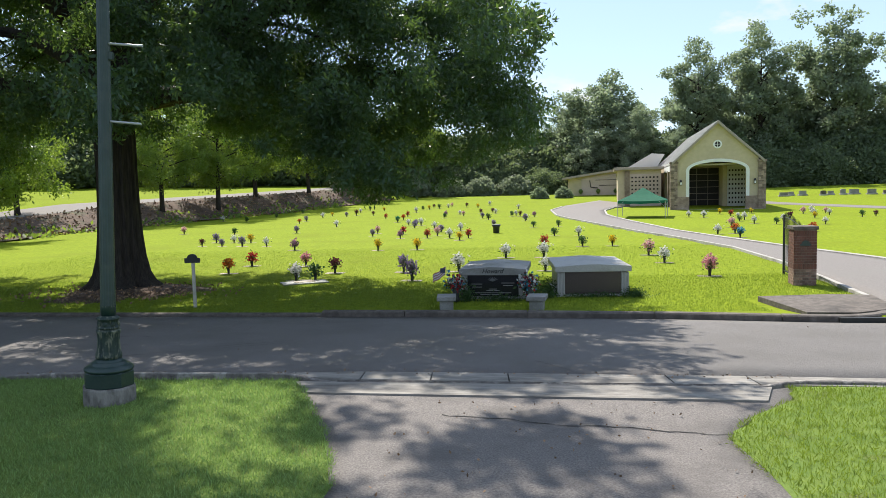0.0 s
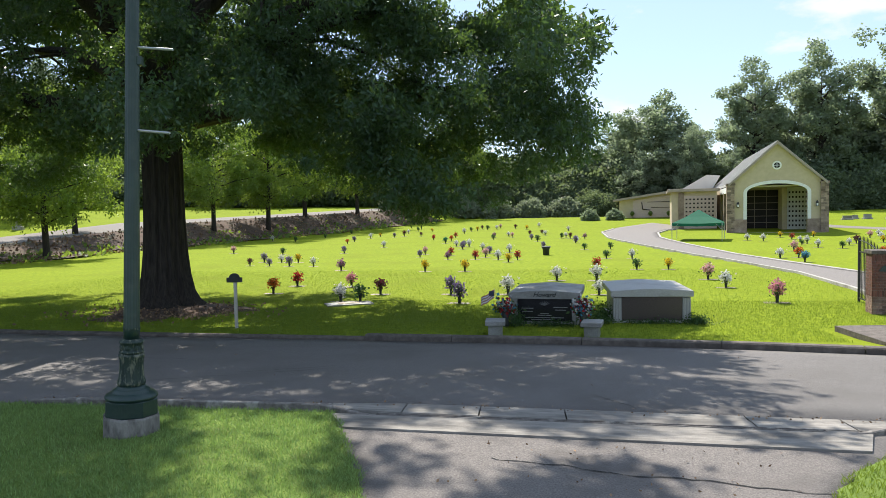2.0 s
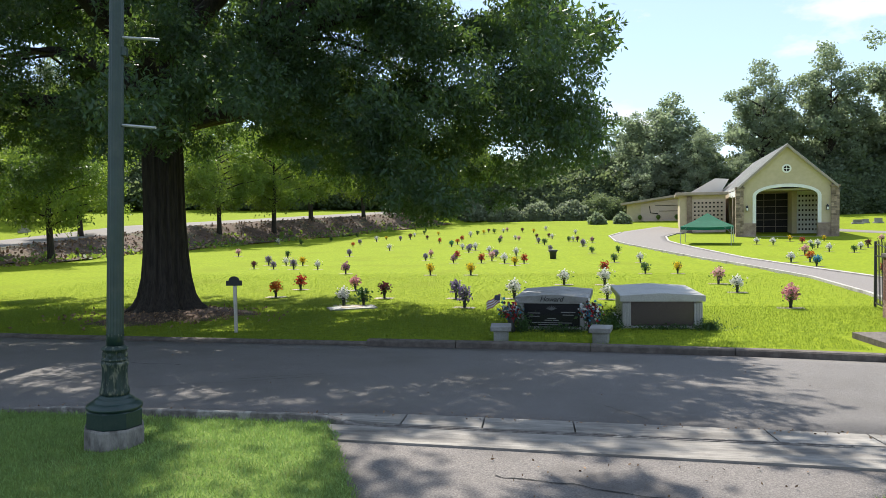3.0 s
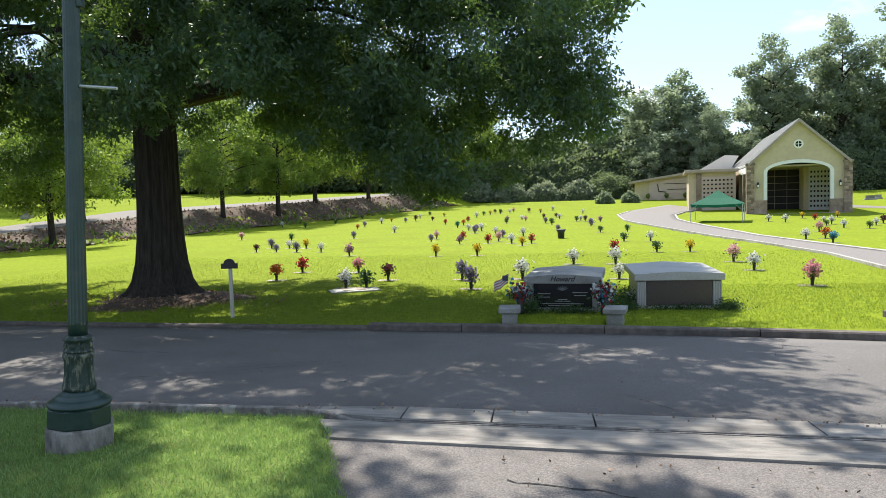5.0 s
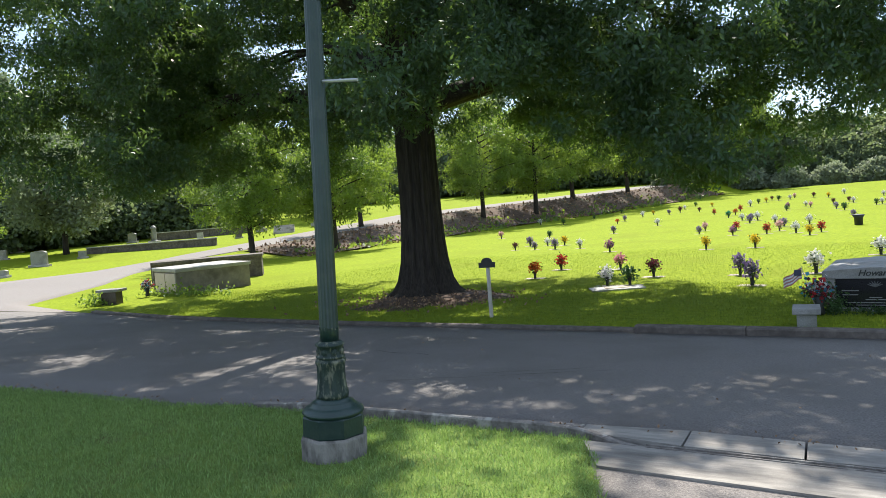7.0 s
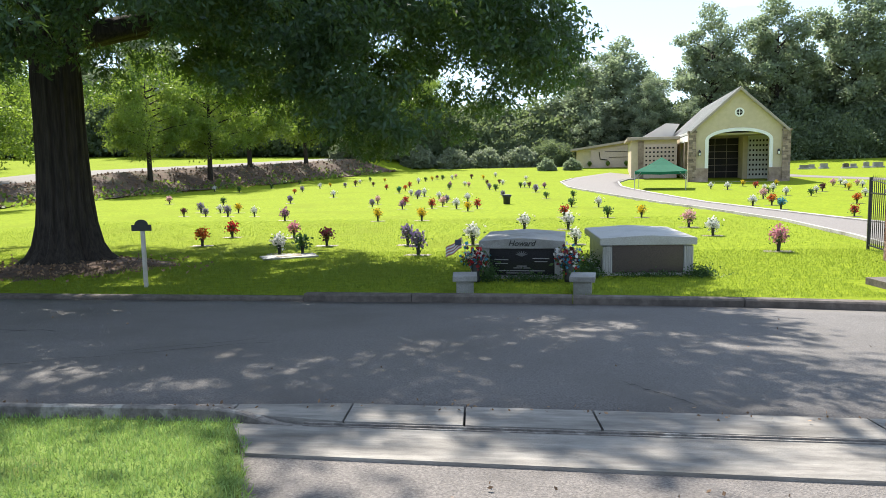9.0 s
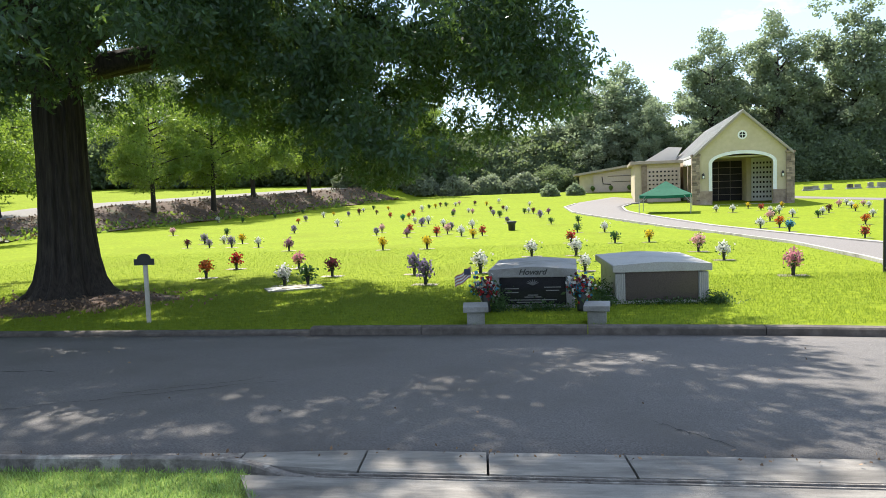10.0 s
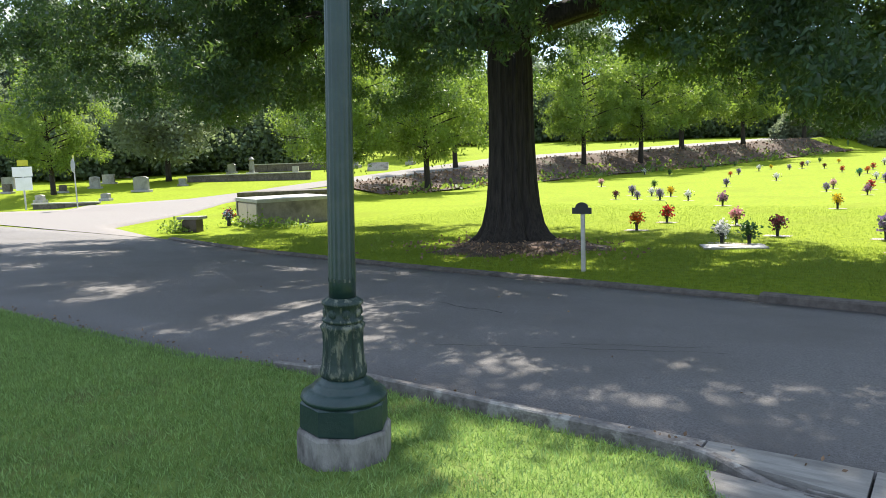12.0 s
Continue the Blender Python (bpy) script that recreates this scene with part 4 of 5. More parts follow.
def wing():
    """The niche wing beside the chapel, and the long crypt building behind it."""
    t = thing("columbarium_wing", 9.35, 64.3, 0.0, -7, "low cream wing with rows of pink granite niches", "building")
    part("body", bx(0, 3.6, 0.1, 12, -0.3, 3.1), M_STUCCO, t)
    fr = part("niche_front", bx(0.9, 3.6, 0.0, 0.1, 0, 2.75), M_NICHE, t, "pink granite niche front")
    for i in range(8):
        for k in range(7):
            part("niche_vase", bx(1.12 + 0.3 * i, 1.26 + 0.3 * i, -0.08, 0.0, 0.35 + 0.34 * k, 0.48 + 0.34 * k), M_DARK, fr)
    part("stone_edge", bx(0.55, 0.98, -0.09, 0.1, -0.3, 3.0), M_STONE, t, "rubble stone corner")
    part("roof", bx(-0.35, 3.8, -0.35, 12.3, 3.1, 3.35, bevel=0.03), M_FASCIA, t, "flat roof with taupe fascia")
    t2 = thing("crypt_building", 6.3, 82.5, 0.7, -7, "long low crypt building with pink granite front", "building")
    part("body", prism(bmesh.new(), [(0, -0.3), (9.0, -0.3), (9.0, 3.2), (0, 1.95)], 0.1, 8), M_STUCCO, t2)
    fr = part("crypt_front", prism(bmesh.new(), [(1.5, 0.1), (7.0, 0.1), (7.0, 2.7), (1.5, 1.95)], 0.0, 0.1), M_NICHE, t2, "pink granite crypt front with bouquets")
    part("bronze_tracery", tube(bmesh.new(), [(2.4, -0.05, 1.75), (2.5, -0.05, 1.0), (3.3, -0.05, 0.9)], [0.05] * 3, 6), M_DARK, fr)
    part("bronze_line", bx(3.0, 6.0, -0.04, 0.0, 1.75, 1.8), M_DARK, fr)
    part("bronze_line", bx(3.4, 5.6, -0.04, 0.0, 1.15, 1.2), M_DARK, fr)
    for x in (1.4, 3.3, 5.2):
        part("bouquet", lathe(bmesh.new(), [(0.05, 0.15), (0.22, 0.35), (0.25, 0.5), (0.1, 0.7)], 9), M_LEAF2, fr).matrix_basis = pose(x, -0.15, 0.1)
    part("roof", prism(bmesh.new(), [(-0.6, 1.87), (9.4, 3.26), (9.4, 3.5), (-0.6, 2.1)], -0.6, 8.4), M_FASCIA, t2, "low-pitched roof with taupe fascia")


wing()


def tent():
    tx, ty = 9.0, 49.6
    t = thing("canopy_tent", tx, ty, land(tx, ty), -14, "green canvas burial tent on thin steel legs", "tent")
    w, e, a = 1.5, 1.08, 1.98
    bm = bmesh.new()
    top = bm.verts.new((0, 0, a))
    n = 6
    loop = []
    cs = [(-w, -w), (w, -w), (w, w), (-w, w)]
    for k in range(4):
        p, q = cs[k], cs[(k + 1) % 4]
        for i in range(n):
            s = i / n
            loop.append(((p[0] * (1 - s) + q[0] * s), (p[1] * (1 - s) + q[1] * s), e + 0.06 - 0.05 * math.sin(math.pi * s)))
    lv = [bm.verts.new(p) for p in loop]
    mid = [bm.verts.new((p[0] * 0.5, p[1] * 0.5, e + 0.42)) for p in loop]
    val = [bm.verts.new((p[0] * 1.01, p[1] * 1.01, p[2] - 0.16 - 0.02 * (i % 2))) for i, p in enumerate(loop)]
    m = len(loop)
    for i in range(m):
        j = (i + 1) % m
        bm.faces.new((lv[i], lv[j], mid[j], mid[i]))
        bm.faces.new((mid[i], mid[j], top))
        bm.faces.new((val[i], val[j], lv[j], lv[i]))
    bmesh.ops.recalc_face_normals(bm, faces=bm.faces[:])
    bmesh.ops.solidify(bm, geom=bm.faces[:], thickness=0.012)
    part("canopy", bm, M_TENT, t, "sagging green canvas with a short valance")
    for x, y in cs:
        part("leg", tube(bmesh.new(), [(x, y, -0.1), (x, y, e + 0.02)], [0.022, 0.022], 8), M_STEEL, t)
        part("brace", tube(bmesh.new(), [(x, y, 0.7), (x * 0.75, y, e)], [0.015, 0.015], 6), M_STEEL, t)


tent()

# ---- trees, hedges and woods ----


def make_tree(name, seed, height, radius, trunk_h, leaf_mat, leaf, count, label, shape=1.0, droop=0.3, aspect=0.35):
    rng = np.random.default_rng(seed)
    t = thing(name, 0, 0, 0, 0, label, "tree")
    bm = bmesh.new()
    lean = rng.uniform(-0.3, 0.3, 2)
    top = height * 0.8
    tube(bm, [(lean[0] * s, lean[1] * s, -0.3 + (top + 0.3) * s) for s in (0, 0.1, 0.3, 0.6, 1)], [height * 0.026, height * 0.02, height * 0.017, height * 0.012, 0.02], 9)
    cl = []
    for k in range(int(16 + height)):
        a = 2.4 * k + rng.uniform(-0.4, 0.4)
        f = (k + rng.uniform(0, 1)) / int(16 + height)
        z0 = trunk_h + (top - trunk_h) * f * 0.88
        rr = radius * (0.32 + 0.68 * math.sin(math.pi * (0.12 + 0.7 * f))) * rng.uniform(0.6, 1.12)
        e = (math.cos(a) * rr + lean[0] * f, math.sin(a) * rr + lean[1] * f, z0 + rr * 0.45 * shape)
        part("limb", tube(bmesh.new(), [(lean[0] * f, lean[1] * f, z0), (e[0] * 0.5, e[1] * 0.5, z0 + rr * 0.3 * shape), e], [height * 0.007, height * 0.004, 0.015], 6), M_BARK, t)
        for q in (0.45, 0.65, 0.85, 1.0):
            j = rng.normal(size=3) * radius * 0.09
            cl.append((e[0] * q + j[0], e[1] * q + j[1], z0 + (e[2] - z0) * q + j[2], radius * rng.uniform(0.11, 0.22)))
    for k in range(8):
        cl.append((rng.normal() * radius * 0.22, rng.normal() * radius * 0.22, height * rng.uniform(0.78, 0.97), radius * rng.uniform(0.13, 0.22)))
    part("trunk", bm, M_BARK, t, smooth=True)
    tufts = max(4, count // len(cl) // 9)
    pos = []
    for x, y, z, r_ in cl:
        d = rng.normal(size=(tufts, 3))
        d /= np.linalg.norm(d, axis=1)[:, None]
        p = d * (rng.uniform(0.1, 1, tufts) ** 0.5)[:, None] * np.array((r_, r_, r_ * 0.7)) * 1.2
        p = np.repeat(p, 9, axis=0) + rng.normal(size=(tufts * 9, 3)) * leaf * 0.8
        pos.append(p + np.array((x, y, z)))
    pos = np.concatenate(pos)
    pos[:, 2] = np.maximum(pos[:, 2], trunk_h * 0.55)
    part_me("crown", leaves_mesh(name + "_crown", pos, leaf, aspect, droop, rng, 1), leaf_mat, t)
    return t


def plant(src, x, y, s, rz, sz=None, label=None):
    m = pose(x, y, land(x, y) - 0.05, 0, 0, rz) @ Matrix.Diagonal((s, s, sz or s, 1))
    ob = copy_thing(src, m)
    if label:
        ob["label"] = label
    return ob


bank_tree = make_tree("young_oak", 11, 9.5, 3.9, 2.0, M_LEAF2, 0.19, 30000, "sunlit young oak with light green drooping leaves on the bank", 0.6, 0.7, 0.22)
bank_tree.matrix_basis = pose(-28.5, 37, land(-28.5, 37))
for x, y, s, rz in ((-29.5, 31, 0.9, 40), (-27.5, 55, 1.0, 120), (-25, 60, 1.1, 200), (-24.2, 67, 1.15, 310), (-21, 74, 1.1, 20), (-34, 47, 1.0, 70), (-47, 60, 1.3, 150), (-18, 84, 1.1, 250), (-13, 92, 1.2, 95), (-46, 23, 0.8, 10)):
    plant(bank_tree, x, y, s, rz)

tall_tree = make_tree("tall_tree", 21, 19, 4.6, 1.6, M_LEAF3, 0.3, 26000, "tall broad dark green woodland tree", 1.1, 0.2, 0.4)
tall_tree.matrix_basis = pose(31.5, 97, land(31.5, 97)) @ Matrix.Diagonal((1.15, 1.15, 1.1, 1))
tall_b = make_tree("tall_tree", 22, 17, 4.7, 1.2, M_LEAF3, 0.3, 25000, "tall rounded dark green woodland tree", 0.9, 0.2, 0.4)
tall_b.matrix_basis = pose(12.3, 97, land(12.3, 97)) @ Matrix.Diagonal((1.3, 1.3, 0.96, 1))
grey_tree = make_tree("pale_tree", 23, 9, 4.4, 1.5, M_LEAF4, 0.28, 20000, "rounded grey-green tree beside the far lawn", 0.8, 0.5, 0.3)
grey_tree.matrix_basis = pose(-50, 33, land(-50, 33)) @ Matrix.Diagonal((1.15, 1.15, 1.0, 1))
rr = random.Random(8)
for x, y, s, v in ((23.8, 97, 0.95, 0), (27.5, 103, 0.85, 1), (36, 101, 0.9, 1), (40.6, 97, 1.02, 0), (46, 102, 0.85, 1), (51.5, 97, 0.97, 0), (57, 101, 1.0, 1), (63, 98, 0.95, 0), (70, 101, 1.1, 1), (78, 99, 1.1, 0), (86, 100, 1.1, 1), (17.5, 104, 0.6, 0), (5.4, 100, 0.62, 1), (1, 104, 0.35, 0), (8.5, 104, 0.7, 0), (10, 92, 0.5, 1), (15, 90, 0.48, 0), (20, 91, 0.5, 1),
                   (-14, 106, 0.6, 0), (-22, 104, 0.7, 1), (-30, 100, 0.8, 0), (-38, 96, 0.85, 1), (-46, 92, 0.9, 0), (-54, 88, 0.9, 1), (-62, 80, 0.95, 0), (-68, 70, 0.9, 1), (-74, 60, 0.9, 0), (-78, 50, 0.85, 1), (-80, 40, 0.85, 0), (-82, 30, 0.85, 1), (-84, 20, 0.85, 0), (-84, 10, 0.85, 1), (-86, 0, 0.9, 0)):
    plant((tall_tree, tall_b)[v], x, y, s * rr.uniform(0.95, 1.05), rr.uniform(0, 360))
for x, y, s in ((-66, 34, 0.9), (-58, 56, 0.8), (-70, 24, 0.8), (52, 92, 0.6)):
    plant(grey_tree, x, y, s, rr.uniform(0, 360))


def make_shrub(name, seed, w, h, leaf_mat, leaf, count, label):
    rng = np.random.default_rng(seed)
    t = thing(name, 0, 0, 0, 0, label, "shrub")
    d = rng.normal(size=(count, 3))
    d /= np.linalg.norm(d, axis=1)[:, None]
    d[:, 2] = np.abs(d[:, 2])
    lump = np.array([1 + 0.22 * noise.noise(Vector(q) * 2.3) for q in d])
    p = d * (lump * rng.uniform(0.72, 1.02, count))[:, None] * np.array((w / 2, w / 2, h))
    bm = bmesh.new()
    for k in range(6):
        a = k * 1.05
        tube(bm, [(0, 0, -0.1), (math.cos(a) * w * 0.2, math.sin(a) * w * 0.2, h * 0.6)], [0.05, 0.02], 5)
    part("stem", bm, M_BARK, t)
    part_me("foliage", leaves_mesh(name + "_foliage", p, leaf, 0.45, 0.0, rng, 1), leaf_mat, t)
    return t


hedge = make_shrub("hedge_shrub", 31, 4.2, 2.2, M_LEAF4, 0.26, 5000, "large rounded grey-green shrub at the edge of the lawn")
hedge.matrix_basis = pose(-7.5, 88, land(-7.5, 88))
thicket = make_shrub("thicket_shrub", 33, 4.2, 2.2, M_LEAF5, 0.12, 16000, "large shrub coloured as if in shade at the edge of the woods")
thicket.matrix_basis = pose(-9.5, 95, land(-9.5, 95)) @ Matrix.Diagonal((1.6, 1.6, 1.5, 1))
bush = make_shrub("round_bush", 32, 1.9, 1.15, M_LEAF3, 0.16, 3000, "clipped dark green bush by the crypt building")
bush.matrix_basis = pose(3.0, 78.6, land(3, 78.6))
plant(bush, 5.6, 78.9, 1.0, 40)
for x, y, s in ((-15.5, 88, 1.15), (-12, 88.5, 1.1), (-3.6, 88.5, 1.0), (0.5, 89, 1.05), (4, 90, 0.9), (-19.5, 87, 1.2), (-5, 95, 1.4), (-1, 95, 1.3), (3, 96, 1.4), (7, 95, 1.3), (-14, 94, 1.5), (-18, 92, 1.3), (11, 96, 1.5), (24, 90, 1.2), (30, 91, 1.3), (36, 91, 1.4), (42, 92, 1.4), (48, 93, 1.3), (55, 93, 1.4), (62, 93, 1.4), (70, 93, 1.4), (27, 95, 2.0), (33, 96, 2.1), (39, 96, 2.0), (45, 97, 2.2), (51, 98, 2.1), (57, 97, 2.2), (64, 98, 2.2), (72, 98, 2.3), (80, 97, 2.2), (-24, 96, 2.0), (-32, 94, 2.0), (-42, 88, 2.0), (-16, 100, 2.3), (-11, 99, 2.1), (-6, 101, 2.4), (-1, 100, 2.2), (4, 101, 2.4), (9, 100, 2.3), (14, 97, 2.2), (19, 96, 2.2)):
    plant(thicket if y > 89.5 else hedge, x, y, s, rr.uniform(0, 360))

for k in range(26):
    az, d = radians(49 + 1.75 * k + rr.uniform(-1, 1)), 76 + 18 * rr.random()
    x, y = -math.sin(az) * d, 3 + math.cos(az) * d
    plant((tall_tree, tall_b)[k % 2], x, y, rr.uniform(0.6, 0.95), rr.uniform(0, 360))

for k in range(24):
    az, d = radians(6 + 3.6 * k), (97 if k < 13 else 74) + rr.uniform(-3, 3)
    plant(thicket, -math.sin(az) * d, 3 + math.cos(az) * d, rr.uniform(1.7, 2.4), rr.uniform(0, 360))


# ---- vases of flowers on flush grave markers ----
BLOOM = {"o": ((0.55, 0.11, 0.02), "orange"), "r": ((0.42, 0.025, 0.03), "red"), "m": ((0.32, 0.1, 0.24), "purple and white"), "k": ((0.6, 0.22, 0.28), "pink"), "w": ((0.72, 0.71, 0.68), "white"), "g": ((0.06, 0.14, 0.04), "green"),
         "d": ((0.11, 0.02, 0.035), "dark red"), "p": ((0.66, 0.38, 0.4), "pale pink"), "l": ((0.2, 0.13, 0.3), "lilac"), "y": ((0.7, 0.48, 0.02), "yellow"), "t": ((0.02, 0.2, 0.12), "teal"), "b": ((0.06, 0.26, 0.4), "blue")}
M_BRONZE = mat("bronze_marker", (0.12, 0.09, 0.06), (0.2, 0.16, 0.11), 12, 0.5, 0.2, 60, metal=0.5)
M_STEM = mat("bouquet_green", (0.03, 0.07, 0.02), (0.06, 0.12, 0.03), 9, 0.6, 0, island=0.4, translucent=(0.08, 0.15, 0.03))


def bouquet_parts(t, kind, seed, r, z, n=70):
    rng = np.random.default_rng(seed)
    d = rng.normal(size=(n, 3))
    d /= np.linalg.norm(d, axis=1)[:, None]
    d[:, 2] = d[:, 2] * 0.8 + 0.15
    col = BLOOM[kind][0]
    pale = tuple(0.5 * v + 0.2 for v in col)
    m = mat("petals_" + BLOOM[kind][1].replace(" ", "_"), col, pale if kind in "mkl" else col, 40, 0.7, 0, island=0.35, translucent=col)
    part_me("blossoms", leaves_mesh("blossoms", d * r * 0.9 + np.array((0, 0, z)), 0.055, 0.5, -0.3, rng, 3), m, t)
    part_me("foliage", leaves_mesh("foliage", d[: n // 2] * r * 0.8 + np.array((0, 0, z - 0.02)), 0.07, 0.25, 0.0, rng, 2), M_STEM, t)


def grave_marker(kind, seed):
    t = thing("grave_marker", 0, 0, 0, 0, "flush bronze grave marker with vase of %s flowers" % BLOOM[kind][1], "grave marker", "flower vases on the lawn")
    part("plate", bx(-0.26, 0.26, -0.14, 0.14, -0.03, 0.006, bevel=0.003), M_BRONZE, t)
    part("vase", lathe(bmesh.new(), [(0.03, 0.0), (0.035, 0.02), (0.03, 0.05), (0.045, 0.16), (0.055, 0.2), (0.045, 0.2)], 12), M_BLACK, t, "dark tapered vase", True)
    bouquet_parts(t, kind, seed, 0.1, 0.27)
    return t


PLOT_A = [(-7.5, 19.1), (-7.6, 21.2), (-8.2, 27.5), (-5.8, 20.9), (-5.0, 17.3), (-4.5, 17.3), (-4.4, 18.9), (-19.0, 40.7), (-13.4, 30.6), (-13.8, 33.1), (-12.4, 30.4), (-12.8, 32.8), (-15.4, 39.4), (-11.4, 30.2), (-11.9, 32.6), (-10.2, 29.9), (-22.2, 54.2), (-19.8, 52.9), (-19.0, 57.5), (-11.9, 39.8), (-14.8, 49.9), (-15.0, 52.3), (-18.7, 63.9), (-14.8, 56.2), (-14.6, 58.5), (-10.9, 45.0), (-13.1, 57.2), (-12.6, 58.6)]
KIND_A = "ormkwgdpdllwglywwgglolgwywld"
PLOT_B = [(-13.2, 63.0), (-13.0, 66.3), (-11.1, 58.1), (-11.5, 65.3), (-9.2, 53.3), (-7.6, 49.0), (-7.6, 51.6), (-7.9, 55.7), (-6.3, 45.4), (-5.5, 42.4), (-5.8, 45.3), (-5.4, 44.6), (-5.4, 37.4), (-5.0, 33.9), (-6.8, 36.2), (-6.9, 38.1), (-4.7, 26.7), (-3.2, 26.7), (-3.7, 33.9), (-4.2, 41.5), (-3.5, 38.5), (-3.4, 35.6), (-2.6, 33.6), (-2.0, 31.9), (-1.7, 33.4), (-2.5, 39.2), (-4.7, 52.7), (-4.9, 55.5), (-3.9, 56.8), (-3.5, 55.1)]
KIND_B = "wgdyrtorwllwrmlpyyrwlpwyrwgmwp"
PLOT_C = [(-8.0, 61.3), (-7.9, 65.1), (-7.4, 65.7), (-7.2, 67.8), (-6.6, 66.9), (-5.8, 67.4), (-5.6, 68.9), (-4.1, 67.8), (-3.0, 66.7), (-2.0, 69.6), (-2.3, 57.8), (-1.9, 51.9), (-1.4, 49.9), (-1.4, 59.2), (-1.1, 57.4), (-0.8, 42.7), (0.2, 53.3), (0.5, 53.9), (0.8, 53.1), (0.7, 64.1), (1.1, 47.6), (1.2, 49.0), (1.8, 52.2), (1.5, 41.0), (-2.5, 18.9), (-2.0, 17.0), (-1.0, 18.9), (0.2, 22.8), (1.6, 27.7), (1.4, 22.7), (1.3, 18.8)]
KIND_C = "wgydgwpdywdlgdwlgwdwlwmgllwwrww"
PLOT_D = [(2.3, 33.9), (2.9, 41.1), (3.4, 33.6), (3.0, 27.1), (4.1, 27.1), (4.7, 23.0), (4.7, 20.5), (5.1, 17.2), (11.7, 48.3), (12.4, 47.3), (14.4, 51.1), (14.5, 48.9), (14.3, 46.6), (13.3, 42.9), (13.9, 44.0), (11.5, 38.1), (16.5, 51.2), (13.4, 40.6), (14.3, 39.8), (15.5, 42.3), (16.4, 43.8), (9.5, 33.1), (10.3, 33.3), (9.7, 30.5), (19.3, 49.6), (20.5, 51.4), (19.3, 47.9), (18.1, 44.6), (20.8, 49.8), (20.1, 47.5), (13.9, 34.0), (10.5, 26.4), (16.5, 39.1), (16.5, 32.2), (22.0, 41.3), (21.5, 38.6), (21.9, 45.4), (20.9, 44.9)]
KIND_D = "ggwgypwkwwyrwgwpywgwdwobpwwypworwplwdg"

protos = {}
rf = random.Random(12)
for plots, kinds in ((PLOT_A, KIND_A), (PLOT_B, KIND_B), (PLOT_C, KIND_C), (PLOT_D, KIND_D)):
    for (x, y), k in zip(plots, kinds):
        s = rf.uniform(0.78, 1.02) * (1.12 if y < 24 else 1.0)
        m = pose(x, y, land(x, y), 0, 0, rf.uniform(-12, 12)) @ Matrix.Diagonal((s, s, s * rf.uniform(0.9, 1.15), 1))
        if k not in protos:
            protos[k] = grave_marker(k, ord(k))
            protos[k].matrix_basis = pose(x, y, land(x, y))
        else:
            copy_thing(protos[k], m)

# ---- dressing of the tombs ----


def big_bouquet(x, y, seed, s=1.0):
    t = thing("memorial_bouquet", x, y, land(x, y) + 0.02, 0, "large red, white and blue bouquet in a vase beside the tomb", "flowers", "bouquets beside the tomb")
    part("vase", lathe(bmesh.new(), [(0.06, 0.0), (0.07, 0.05), (0.05, 0.12), (0.09, 0.26), (0.08, 0.27)], 14), M_BLACK, t, smooth=True)
    for i, k in enumerate("rdbw"):
        bouquet_parts(t, k, seed + i, 0.13 * s, 0.34, 30)
    return t


big_bouquet(-0.62, 13.45, 50)
big_bouquet(0.78, 13.4, 60)


def small_flag():
    t = thing("small_flag", -0.88, 14.0, land(-0.88, 14) + 0.3, 0, "small striped flag on a thin leaning stick", "flag")
    part("stick", tube(bmesh.new(), [(0.18, 0, -0.3), (0.0, 0, 0.36)], [0.006, 0.006], 6), M_WOODP, t)
    red, white, blue = (mat(n, c, c, 20, 0.8, 0) for n, c in (("flag_red", (0.38, 0.16, 0.15)), ("flag_white", (0.62, 0.62, 0.6)), ("flag_blue", (0.05, 0.055, 0.09))))
    for k in range(7):
        bm = bmesh.new()
        rows = []
        for i in range(7):
            u = i / 6
            x, sag = -0.26 * u, -0.16 * u + 0.012 * math.sin(9 * u)
            rows.append([bm.verts.new((x + 0.004, 0.02 * math.sin(7 * u), 0.34 + sag - 0.024 * k)), bm.verts.new((x + 0.004, 0.02 * math.sin(7 * u), 0.34 + sag - 0.024 * (k + 1)))])
        for p, q in zip(rows, rows[1:]):
            bm.faces.new((p[0], q[0], q[1], p[1]))
        part("stripe", bm, red if k % 2 == 0 else white, t)
    part("canton", bx(-0.1, 0.002, -0.006, 0.03, 0.22, 0.31), blue, t)


small_flag()


def groundcover(name, spots, n, size, material, seed, label):
    rng = np.random.default_rng(seed)
    pos = []
    for x, y, rx, ry, h in spots:
        p = rng.normal(size=(n, 3)) * np.array((rx, ry, 0))
        p[:, 2] = np.abs(rng.normal(size=n)) * h
        p += np.array((x, y, land(x, y)))
        pos.append(p)
    ob = part_me(name, leaves_mesh(name, np.concatenate(pos), size, 0.4, -0.6, rng, 2), material)
    return tagged(ob, label, "plants", kind="stuff")


groundcover("ivy", [(0.25, 13.58, 0.25, 0.06, 0.05), (-0.45, 13.6, 0.08, 0.1, 0.16), (1.05, 13.9, 0.14, 0.15, 0.1), (2.1, 13.98, 0.4, 0.05, 0.025), (2.88, 14.0, 0.1, 0.1, 0.07), (1.2, 14.6, 0.1, 0.4, 0.12)], 420, 0.032, M_STEM, 71, "ivy and weeds growing round the tombs")
groundcover("ivy", [(-17.6, 16.6, 0.9, 0.2, 0.1), (-19.3, 14.8, 0.25, 0.25, 0.12)], 260, 0.09, M_LEAF2, 72, "weeds along the old crypt")


